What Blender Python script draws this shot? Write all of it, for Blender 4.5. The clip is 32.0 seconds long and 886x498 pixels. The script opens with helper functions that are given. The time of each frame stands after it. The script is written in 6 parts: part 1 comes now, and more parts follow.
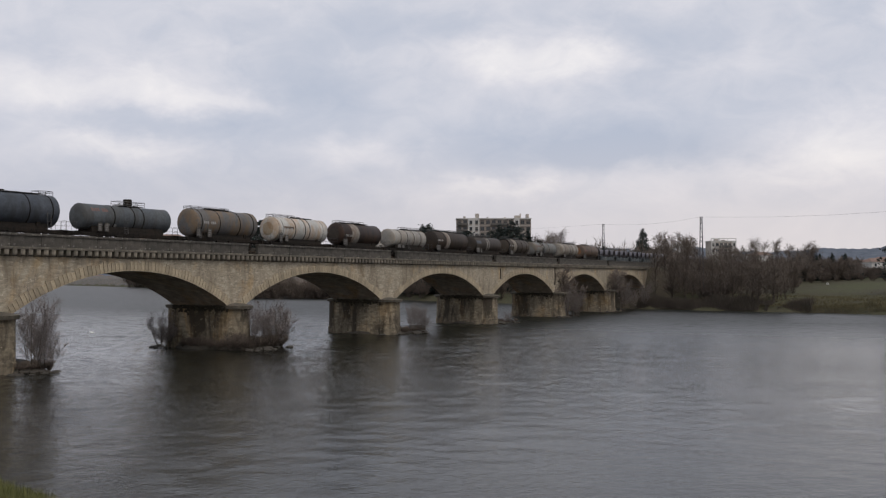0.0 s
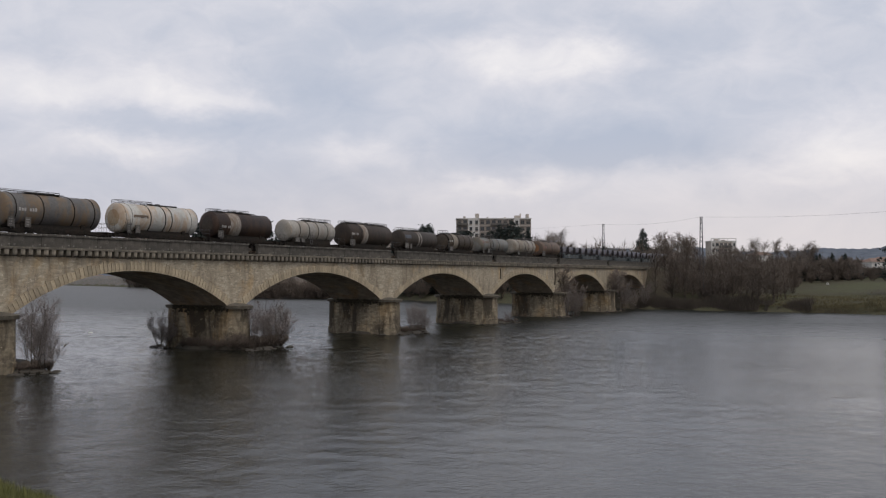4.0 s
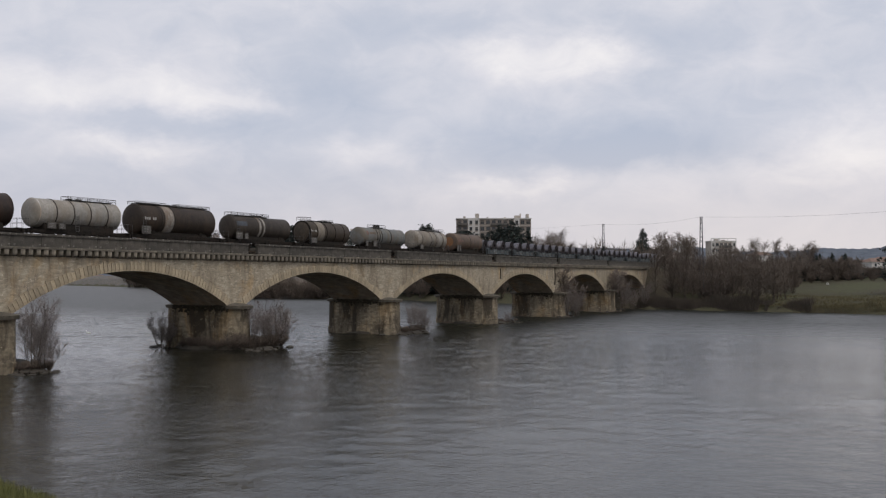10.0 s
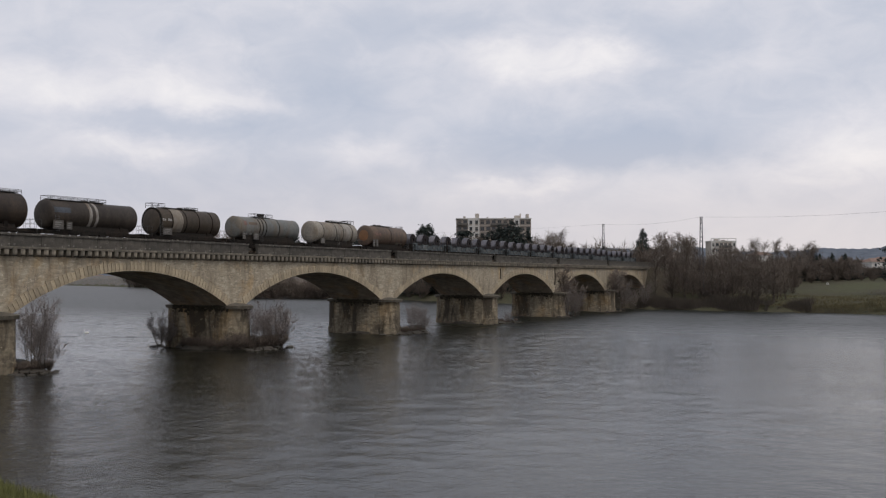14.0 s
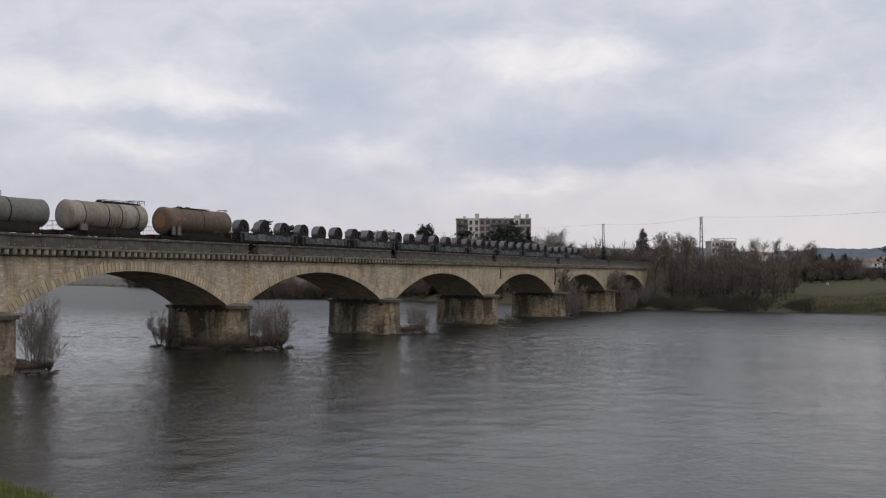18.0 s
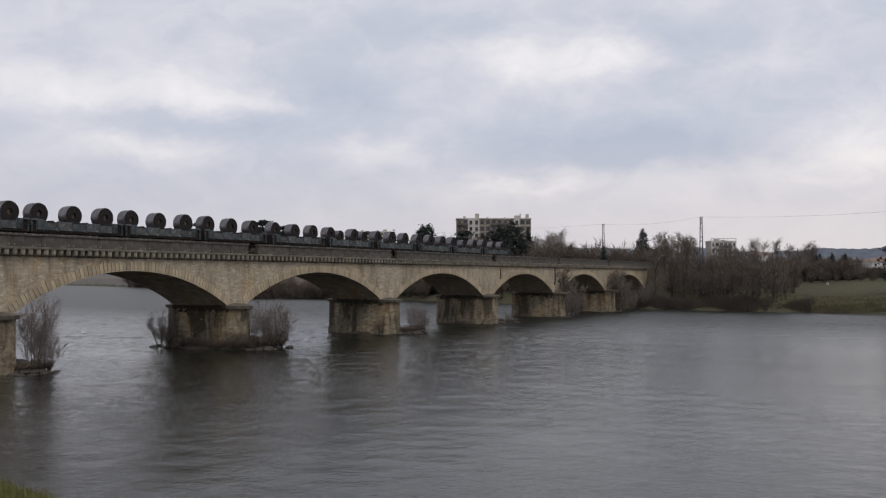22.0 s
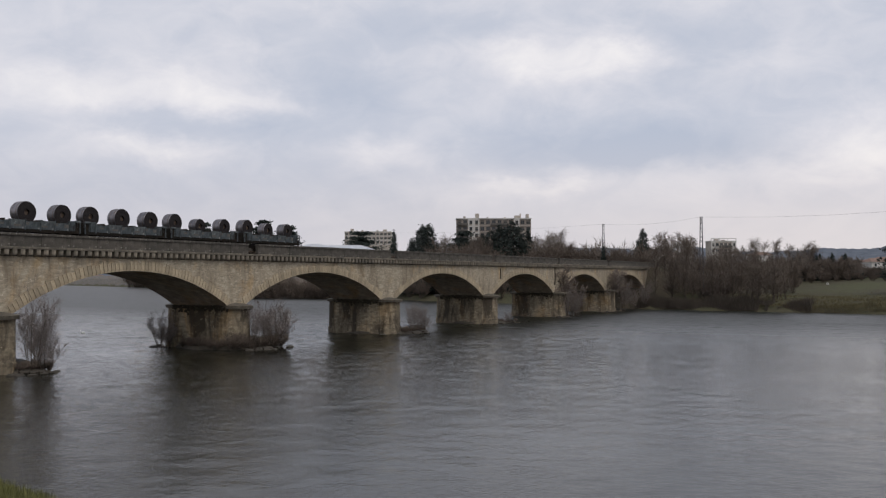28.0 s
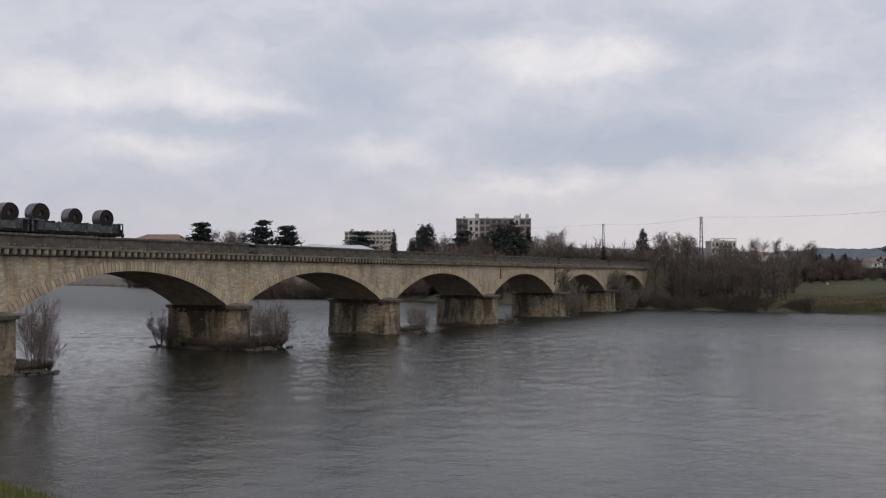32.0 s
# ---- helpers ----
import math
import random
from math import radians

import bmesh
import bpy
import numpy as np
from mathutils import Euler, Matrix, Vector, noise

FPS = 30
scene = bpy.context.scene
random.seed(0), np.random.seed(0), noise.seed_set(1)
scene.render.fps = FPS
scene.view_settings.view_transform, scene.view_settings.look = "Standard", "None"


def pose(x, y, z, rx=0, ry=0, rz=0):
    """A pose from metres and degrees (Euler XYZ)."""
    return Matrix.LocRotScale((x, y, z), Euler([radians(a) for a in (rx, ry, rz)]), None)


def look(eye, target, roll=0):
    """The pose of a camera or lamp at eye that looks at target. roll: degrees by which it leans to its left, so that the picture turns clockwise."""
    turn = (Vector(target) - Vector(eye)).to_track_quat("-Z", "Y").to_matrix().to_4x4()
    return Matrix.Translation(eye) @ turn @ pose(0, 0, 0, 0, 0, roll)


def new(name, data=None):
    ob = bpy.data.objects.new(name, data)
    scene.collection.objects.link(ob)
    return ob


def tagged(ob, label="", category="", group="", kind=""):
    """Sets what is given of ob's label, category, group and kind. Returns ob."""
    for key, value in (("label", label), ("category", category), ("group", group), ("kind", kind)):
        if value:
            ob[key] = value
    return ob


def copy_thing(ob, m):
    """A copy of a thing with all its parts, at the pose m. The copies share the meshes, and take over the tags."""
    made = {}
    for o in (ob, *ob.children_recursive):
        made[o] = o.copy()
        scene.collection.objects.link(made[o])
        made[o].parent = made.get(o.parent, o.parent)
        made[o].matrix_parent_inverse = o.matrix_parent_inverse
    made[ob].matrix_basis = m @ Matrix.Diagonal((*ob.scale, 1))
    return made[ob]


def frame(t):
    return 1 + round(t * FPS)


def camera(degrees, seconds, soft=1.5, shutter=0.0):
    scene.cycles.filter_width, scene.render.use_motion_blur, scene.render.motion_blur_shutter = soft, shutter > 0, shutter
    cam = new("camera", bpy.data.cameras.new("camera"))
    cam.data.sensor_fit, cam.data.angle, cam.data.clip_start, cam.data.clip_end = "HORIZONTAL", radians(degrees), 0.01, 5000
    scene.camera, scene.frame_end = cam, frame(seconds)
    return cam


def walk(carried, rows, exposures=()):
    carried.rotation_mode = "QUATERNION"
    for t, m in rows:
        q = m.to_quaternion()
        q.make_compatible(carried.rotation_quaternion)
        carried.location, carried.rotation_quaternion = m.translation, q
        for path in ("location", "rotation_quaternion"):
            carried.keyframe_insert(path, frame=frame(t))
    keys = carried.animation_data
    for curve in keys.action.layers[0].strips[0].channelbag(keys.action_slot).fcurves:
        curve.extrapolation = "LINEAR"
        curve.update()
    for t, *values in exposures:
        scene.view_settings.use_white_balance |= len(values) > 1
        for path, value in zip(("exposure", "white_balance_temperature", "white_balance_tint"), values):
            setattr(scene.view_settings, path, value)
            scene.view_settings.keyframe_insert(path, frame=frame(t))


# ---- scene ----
# One railway bridge over a river: x runs along the bridge, y across the river's course away from the viewer's bank.
EYE = (0.0, 0.0, 8.05)
AXIS = (0.87655, 0.48131, 0.0297)
TARGET = tuple(e + 100 * a for e, a in zip(EYE, AXIS))

cam = camera(50.83, 32.0, soft=1.25)
walk(cam, [(0.0, look(EYE, TARGET)), (32.0, look(EYE, TARGET))], exposures=[(0.0, -0.02), (10.0, 0.0), (31.0, 0.0), (32.0, -0.08)])

# ---- world and sun: a bright overcast day ----
world = bpy.data.worlds.new("overcast_sky")
scene.world = world
world.use_nodes = True
wn, wl = world.node_tree.nodes, world.node_tree.links
wn.clear()
w_out, w_bg, w_bg2, w_add = wn.new("ShaderNodeOutputWorld"), wn.new("ShaderNodeBackground"), wn.new("ShaderNodeBackground"), wn.new("ShaderNodeAddShader")
w_sky = wn.new("ShaderNodeTexSky")
w_sky.sky_type, w_sky.sun_disc = "NISHITA", False
w_sky.sun_elevation, w_sky.sun_rotation = radians(52), radians(205)
w_sky.air_density, w_sky.dust_density = 1.0, 4.0
w_bg.inputs["Strength"].default_value = 0.05
w_bg2.inputs["Color"].default_value = (0.60, 0.64, 0.71, 1)
w_bg2.inputs["Strength"].default_value = 0.50
wl.new(w_sky.outputs[0], w_bg.inputs["Color"])
wl.new(w_bg.outputs[0], w_add.inputs[0])
wl.new(w_bg2.outputs[0], w_add.inputs[1])
wl.new(w_add.outputs[0], w_out.inputs[0])

sun = new("sun", bpy.data.lights.new("sun", "SUN"))
sun.data.energy, sun.data.angle, sun.data.color = 0.8, radians(25), (1.0, 0.96, 0.9)
sun.matrix_world = look((-25, -45, 66), (0, 0, 0))


# ---- materials ----
def graph(name):
    m = bpy.data.materials.new(name)
    m.use_nodes = True
    t = m.node_tree
    t.nodes.clear()
    out = t.nodes.new("ShaderNodeOutputMaterial")
    return m, t.nodes, t.links, out


def ramp(nodes, stops):
    r = nodes.new("ShaderNodeValToRGB")
    while len(r.color_ramp.elements) < len(stops):
        r.color_ramp.elements.new(0.5)
    for e, (p, c) in zip(r.color_ramp.elements, stops):
        e.position, e.color = p, (*c, 1) if len(c) == 3 else c
    return r


def mixer(nodes, links, fac, a, b, mode="MIX"):
    n = nodes.new("ShaderNodeMix")
    n.data_type, n.blend_type = "RGBA", mode
    for key, v in ((0, fac), (6, a), (7, b)):
        if isinstance(v, (int, float)):
            n.inputs[key].default_value = v
        elif isinstance(v, tuple):
            n.inputs[key].default_value = (*v, 1)
        else:
            links.new(v, n.inputs[key])
    return n.outputs[2]


def noise_tex(nodes, links, vec, scale, detail=5, rough=0.6, distort=0.0):
    n = nodes.new("ShaderNodeTexNoise")
    n.inputs["Scale"].default_value, n.inputs["Detail"].default_value = scale, detail
    n.inputs["Roughness"].default_value, n.inputs["Distortion"].default_value = rough, distort
    links.new(vec, n.inputs["Vector"])
    return n.outputs["Fac"]


def math_node(nodes, links, op, *values):
    n = nodes.new("ShaderNodeMath")
    n.operation = op
    for i, v in enumerate(values):
        if isinstance(v, (int, float)):
            n.inputs[i].default_value = v
        else:
            links.new(v, n.inputs[i])
    return n.outputs[0]


def scaled(nodes, links, vec, sx, sy, sz):
    n = nodes.new("ShaderNodeMapping")
    n.inputs["Scale"].default_value = (sx, sy, sz)
    links.new(vec, n.inputs["Vector"])
    return n.outputs[0]


def finish(nodes, links, out, color, rough, metal=0.0, bump=None, strength=0.3, distance=0.02, spec=0.5):
    p = nodes.new("ShaderNodeBsdfPrincipled")
    for key, v in (("Base Color", color), ("Roughness", rough), ("Metallic", metal), ("Specular IOR Level", spec)):
        if isinstance(v, (int, float)):
            p.inputs[key].default_value = v
        elif isinstance(v, tuple):
            p.inputs[key].default_value = (*v, 1)
        else:
            links.new(v, p.inputs[key])
    if bump is not None:
        b = nodes.new("ShaderNodeBump")
        b.inputs["Strength"].default_value, b.inputs["Distance"].default_value = strength, distance
        links.new(bump, b.inputs["Height"])
        links.new(b.outputs[0], p.inputs["Normal"])
    links.new(p.outputs[0], out.inputs[0])
    return p


def coords(nodes):
    return nodes.new("ShaderNodeTexCoord").outputs["Object"]


def surface(name, dark, light, scale=3.0, rough=0.8, metal=0.0, stain=None, stain_scale=0.6, stain_amount=0.5, streak=1.0,
            bump=0.25, distance=0.02, piece=0.0, spec=0.4, speck=None, speck_scale=5.0, speck_from=0.6):
    """A worn surface: fine grain between two tones, larger stains (drawn out downwards by streak), small relief."""
    m, nodes, links, out = graph(name)
    v = coords(nodes)
    fine = noise_tex(nodes, links, v, scale, 6, 0.65)
    col = ramp(nodes, [(0.3, dark), (0.7, light)])
    links.new(fine, col.inputs[0])
    color = col.outputs[0]
    if stain:
        big = noise_tex(nodes, links, scaled(nodes, links, v, 1, 1, 1 / streak), stain_scale, 4, 0.6, 0.4)
        mask = ramp(nodes, [(0.45, (0, 0, 0)), (0.68, (stain_amount,) * 3)])
        links.new(big, mask.inputs[0])
        color = mixer(nodes, links, mask.outputs[0], color, stain)
    if speck:
        spots = noise_tex(nodes, links, v, speck_scale, 4, 0.6, 0.3)
        mask = ramp(nodes, [(speck_from, (0, 0, 0)), (speck_from + 0.07, (0.8, 0.8, 0.8))])
        links.new(spots, mask.inputs[0])
        color = mixer(nodes, links, mask.outputs[0], color, speck)
    if piece:
        info = nodes.new("ShaderNodeObjectInfo")
        tone = ramp(nodes, [(0.0, (1 - piece,) * 3), (1.0, (1 + piece * 0.6, 1 + piece * 0.5, 1 + piece * 0.4))])
        links.new(info.outputs["Random"], tone.inputs[0])
        color = mixer(nodes, links, 1.0, color, tone.outputs[0], "MULTIPLY")
    finish(nodes, links, out, color, rough, metal, fine, bump, distance, spec)
    return m


def rubble(name, tones, mortar, size, stain, stain_amount=0.55, stain_from=0.45):
    """Coursed rubble masonry: uneven stones with recessed joints, grime running down it."""
    m, nodes, links, out = graph(name)
    v = coords(nodes)
    warp = noise_tex(nodes, links, v, 1.7, 3)
    vv = nodes.new("ShaderNodeVectorMath")
    vv.operation = "MULTIPLY_ADD"
    links.new(warp, vv.inputs[0])
    vv.inputs[1].default_value = (0.25, 0.25, 0.25)
    links.new(scaled(nodes, links, v, 0.8, 0.8, 2.0), vv.inputs[2])
    cell, edge = nodes.new("ShaderNodeTexVoronoi"), nodes.new("ShaderNodeTexVoronoi")
    edge.feature = "DISTANCE_TO_EDGE"
    for t in (cell, edge):
        t.inputs["Scale"].default_value = 1 / size
        links.new(vv.outputs[0], t.inputs["Vector"])
    sep = nodes.new("ShaderNodeSeparateColor")
    links.new(cell.outputs["Color"], sep.inputs[0])
    col = ramp(nodes, [(0.0, tones[0]), (0.5, tones[1]), (1.0, tones[2])])
    links.new(sep.outputs[0], col.inputs[0])
    joint = ramp(nodes, [(0.02, (1, 1, 1)), (0.09, (0, 0, 0))])
    links.new(edge.outputs["Distance"], joint.inputs[0])
    color = mixer(nodes, links, joint.outputs[0], col.outputs[0], mortar)
    fine = noise_tex(nodes, links, v, 9.0, 6, 0.7)
    grain = ramp(nodes, [(0.25, (0.72, 0.72, 0.72)), (0.75, (1.15, 1.15, 1.15))])
    links.new(fine, grain.inputs[0])
    color = mixer(nodes, links, 1.0, color, grain.outputs[0], "MULTIPLY")
    big = noise_tex(nodes, links, scaled(nodes, links, v, 1, 1, 0.28), 0.55, 5, 0.65, 0.5)
    mask = ramp(nodes, [(stain_from, (0, 0, 0)), (stain_from + 0.2, (stain_amount,) * 3)])
    links.new(big, mask.inputs[0])
    color = mixer(nodes, links, mask.outputs[0], color, stain)
    warm = noise_tex(nodes, links, scaled(nodes, links, v, 1, 1, 0.6), 0.22, 6, 0.7, 0.8)
    mask3 = ramp(nodes, [(0.5, (1, 1, 1)), (0.66, (1.12, 0.95, 0.74))])
    links.new(warm, mask3.inputs[0])
    color = mixer(nodes, links, 1.0, color, mask3.outputs[0], "MULTIPLY")
    runs = noise_tex(nodes, links, scaled(nodes, links, v, 1, 1, 0.12), 0.9, 5, 0.7, 0.3)
    mask5 = ramp(nodes, [(0.56, (0, 0, 0)), (0.7, (0.6, 0.6, 0.6))])
    links.new(runs, mask5.inputs[0])
    color = mixer(nodes, links, mask5.outputs[0], color, stain)
    pale = noise_tex(nodes, links, v, 2.6, 4, 0.6, 0.4)
    mask4 = ramp(nodes, [(0.64, (0, 0, 0)), (0.7, (0.55, 0.55, 0.55))])
    links.new(pale, mask4.inputs[0])
    color = mixer(nodes, links, mask4.outputs[0], color, tuple(1.35 * c for c in tones[2]))
    height = math_node(nodes, links, "MULTIPLY_ADD", fine, 0.25, edge.outputs["Distance"])
    finish(nodes, links, out, color, 0.92, 0.0, height, 0.45, 0.05, 0.2)
    return m


def tank_paint(name, base, dark, rust, rust_amount, rough=0.5):
    """Old wagon paint: dust, rust and spilled streaks running down from the top of the shell."""
    m, nodes, links, out = graph(name)
    v = coords(nodes)
    fine = noise_tex(nodes, links, v, 4.0, 6, 0.7)
    col = ramp(nodes, [(0.3, dark), (0.65, base)])
    links.new(fine, col.inputs[0])
    runs = noise_tex(nodes, links, scaled(nodes, links, v, 1.0, 0.32, 0.32), 1.0, 6, 0.68, 0.5)
    mask = ramp(nodes, [(0.44, (0, 0, 0)), (0.58, (rust_amount,) * 3)])
    links.new(runs, mask.inputs[0])
    color = mixer(nodes, links, mask.outputs[0], col.outputs[0], rust)
    blot = noise_tex(nodes, links, v, 0.9, 7, 0.7, 0.6)
    mask2 = ramp(nodes, [(0.52, (0, 0, 0)), (0.70, (rust_amount * 0.9,) * 3)])
    links.new(blot, mask2.inputs[0])
    color = mixer(nodes, links, mask2.outputs[0], color, dark)
    broad = noise_tex(nodes, links, v, 0.45, 3, 0.5)
    tone = ramp(nodes, [(0.3, (0.75, 0.75, 0.75)), (0.7, (1.1, 1.08, 1.05))])
    links.new(broad, tone.inputs[0])
    color = mixer(nodes, links, 1.0, color, tone.outputs[0], "MULTIPLY")
    finish(nodes, links, out, color, rough + 0.08, 0.0, fine, 0.12, 0.01, 0.28)
    return m


STONE = rubble("rubble_stone", ((0.30, 0.256, 0.192), (0.392, 0.338, 0.252), (0.5, 0.437, 0.336)), (0.385, 0.333, 0.252), 0.34, (0.135, 0.108, 0.075), 0.66, 0.47)
PIER_STONE = rubble("pier_stone", ((0.2, 0.166, 0.118), (0.29, 0.242, 0.17), (0.38, 0.32, 0.23)), (0.265, 0.222, 0.158), 0.5, (0.048, 0.04, 0.031), 0.92, 0.4)
SOFFIT = rubble("soffit_stone", ((0.32, 0.27, 0.215), (0.42, 0.355, 0.285), (0.5, 0.43, 0.345)), (0.4, 0.34, 0.27), 0.6, (0.2, 0.165, 0.13), 0.6)
ASHLAR = surface("cut_stone", (0.33, 0.272, 0.185), (0.5, 0.425, 0.31), 4, 0.9, stain=(0.15, 0.12, 0.08), stain_scale=0.5, stain_amount=0.5, streak=3, piece=0.24)
QUAY = rubble("embankment_stone", ((0.12, 0.11, 0.1), (0.16, 0.148, 0.135), (0.2, 0.185, 0.17)), (0.14, 0.13, 0.118), 1.2, (0.1, 0.1, 0.085), 0.5)
CAP_STONE = surface("cap_stone", (0.07, 0.06, 0.047), (0.15, 0.13, 0.1), 3, 0.95, stain=(0.07, 0.065, 0.05), stain_amount=0.7)
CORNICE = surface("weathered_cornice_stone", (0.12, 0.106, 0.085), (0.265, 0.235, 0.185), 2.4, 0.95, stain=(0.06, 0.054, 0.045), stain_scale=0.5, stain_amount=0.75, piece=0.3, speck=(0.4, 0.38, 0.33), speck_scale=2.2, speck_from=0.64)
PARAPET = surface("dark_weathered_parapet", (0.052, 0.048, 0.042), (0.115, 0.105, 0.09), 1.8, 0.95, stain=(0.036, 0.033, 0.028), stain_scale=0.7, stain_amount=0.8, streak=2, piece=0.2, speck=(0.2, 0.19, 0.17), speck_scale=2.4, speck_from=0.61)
BALLAST = surface("ballast", (0.08, 0.07, 0.06), (0.22, 0.2, 0.17), 14, 1.0, bump=0.8, distance=0.05)
STEEL = surface("rail_steel", (0.09, 0.06, 0.045), (0.2, 0.15, 0.11), 5, 0.6, metal=0.4)
UNDER = surface("brake_dust_frame", (0.012, 0.011, 0.01), (0.03, 0.026, 0.022), 5, 0.95, stain=(0.05, 0.034, 0.024), stain_amount=0.3, spec=0.12)
WHEEL = surface("wheel_steel", (0.02, 0.018, 0.016), (0.07, 0.055, 0.045), 7, 0.6, metal=0.3)
RAILING = surface("grey_railing_paint", (0.06, 0.06, 0.06), (0.13, 0.125, 0.12), 6, 0.7, spec=0.2)
PLACARD = surface("grey_placard", (0.06, 0.055, 0.05), (0.135, 0.125, 0.112), 4, 0.7, stain=(0.07, 0.05, 0.035))
GREY_MARK = surface("worn_grey_lettering", (0.15, 0.145, 0.135), (0.26, 0.25, 0.235), 6, 0.7)
WHITE_MARK = surface("faded_white_paint", (0.26, 0.25, 0.235), (0.42, 0.41, 0.385), 6, 0.7)
RED_MARK = surface("faded_red_paint", (0.14, 0.075, 0.065), (0.22, 0.12, 0.1), 6, 0.7)
WAGON_BLUE = surface("faded_blue_green_wagon_paint", (0.045, 0.056, 0.062), (0.105, 0.124, 0.134), 3, 0.8, stain=(0.026, 0.025, 0.024), stain_scale=1.6, stain_amount=0.85, streak=1.5, piece=0.25, spec=0.25, speck=(0.3, 0.31, 0.3), speck_scale=2.6, speck_from=0.63)
WAGON_PALE = surface("pale_wagon_panel", (0.07, 0.082, 0.088), (0.15, 0.168, 0.175), 3, 0.8, stain=(0.035, 0.034, 0.032), stain_scale=1.8, stain_amount=0.85, streak=1.5, piece=0.3, spec=0.25, speck=(0.33, 0.33, 0.31), speck_scale=3.0, speck_from=0.6)
COIL = surface("rolled_steel", (0.1, 0.096, 0.104), (0.27, 0.262, 0.285), 2.5, 0.45, metal=0.7, stain=(0.26, 0.25, 0.26), stain_scale=0.8, stain_amount=0.5, piece=0.2)
COIL_FACE = surface("coil_edge", (0.012, 0.01, 0.011), (0.032, 0.027, 0.027), 9, 0.85, spec=0.2)
BARK = surface("bark", (0.045, 0.036, 0.028), (0.12, 0.1, 0.08), 6, 1.0)
TWIG = surface("winter_twigs", (0.088, 0.069, 0.055), (0.175, 0.14, 0.114), 2, 1.0, bump=0.0)
TWIG_ALDER = surface("grey_alder_twigs", (0.15, 0.126, 0.115), (0.28, 0.24, 0.218), 2, 1.0, bump=0.0)
TWIG_PALE = surface("pale_winter_twigs", (0.12, 0.096, 0.08), (0.23, 0.19, 0.162), 2, 1.0, bump=0.0)
NEEDLE = surface("conifer_needles", (0.02, 0.027, 0.024), (0.046, 0.058, 0.05), 1.5, 1.0, bump=0.0)
WALL_WHITE = surface("white_render", (0.42, 0.405, 0.385), (0.57, 0.555, 0.53), 0.7, 0.9, stain=(0.35, 0.32, 0.29), stain_scale=0.2, stain_amount=0.5, streak=4)
WALL_BEIGE = surface("beige_render", (0.34, 0.3, 0.26), (0.46, 0.42, 0.37), 0.7, 0.9, stain=(0.25, 0.22, 0.19), stain_scale=0.2, stain_amount=0.5, streak=4)
WALL_BROWN = surface("brown_cladding", (0.17, 0.145, 0.125), (0.27, 0.23, 0.2), 0.9, 0.9)
SHUTTER = surface("dark_shutter", (0.06, 0.055, 0.05), (0.12, 0.11, 0.10), 2, 0.8)
ROOF_GREY = surface("pale_metal_roof", (0.42, 0.43, 0.46), (0.58, 0.6, 0.63), 0.6, 0.5, stain=(0.4, 0.4, 0.42), stain_scale=0.1)
ROOF_RED = surface("clay_tile_roof", (0.17, 0.11, 0.085), (0.28, 0.19, 0.15), 1.5, 0.9, stain=(0.12, 0.08, 0.06))
WIRE = surface("dull_wire", (0.06, 0.06, 0.065), (0.1, 0.1, 0.11), 3, 0.6, metal=0.5)
FEATHER = surface("white_feathers", (0.7, 0.7, 0.68), (0.82, 0.82, 0.8), 8, 0.8)
MOSS = surface("dark_moss", (0.03, 0.027, 0.02), (0.075, 0.064, 0.045), 6, 1.0, bump=0.6, distance=0.05, spec=0.1)
ROCK = surface("wet_rock", (0.026, 0.022, 0.017), (0.075, 0.064, 0.05), 3, 0.8, bump=0.6, distance=0.05)
# the blue grey stands in for distance haze over the woods
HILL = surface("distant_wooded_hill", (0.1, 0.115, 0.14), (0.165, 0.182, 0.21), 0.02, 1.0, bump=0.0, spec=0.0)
DRY_GRASS = surface("dry_grass_blade", (0.07, 0.06, 0.03), (0.17, 0.145, 0.075), 0.4, 0.9, bump=0.0)
GRASS = surface("grass_blade", (0.075, 0.085, 0.022), (0.18, 0.175, 0.055), 1.2, 0.8, bump=0.0)

m_glass, g_n, g_l, g_o = graph("window_glass")
finish(g_n, g_l, g_o, (0.03, 0.035, 0.04), 0.08)
GLASS = m_glass


def ground_material():
    m, nodes, links, out = graph("ground_cover")
    v = coords(nodes)
    fine = noise_tex(nodes, links, v, 1.5, 8, 0.75)
    broad = noise_tex(nodes, links, v, 0.03, 5, 0.6)
    grass = ramp(nodes, [(0.3, (0.055, 0.058, 0.032)), (0.7, (0.11, 0.112, 0.06))])
    links.new(fine, grass.inputs[0])
    earth = ramp(nodes, [(0.3, (0.042, 0.035, 0.026)), (0.7, (0.1, 0.085, 0.062))])
    links.new(fine, earth.inputs[0])
    geo = nodes.new("ShaderNodeNewGeometry")
    sep = nodes.new("ShaderNodeSeparateXYZ")
    links.new(geo.outputs["Normal"], sep.inputs[0])
    steep = ramp(nodes, [(0.88, (1, 1, 1)), (0.985, (0, 0, 0))])
    links.new(sep.outputs[2], steep.inputs[0])
    patch = ramp(nodes, [(0.4, (0.1, 0.1, 0.1)), (0.6, (0.75, 0.75, 0.75))])
    links.new(broad, patch.inputs[0])
    color = mixer(nodes, links, patch.outputs[0], grass.outputs[0], earth.outputs[0])
    color = mixer(nodes, links, steep.outputs[0], color, earth.outputs[0])
    finish(nodes, links, out, color, 1.0, 0.0, fine, 0.5, 0.08, 0.1)
    return m


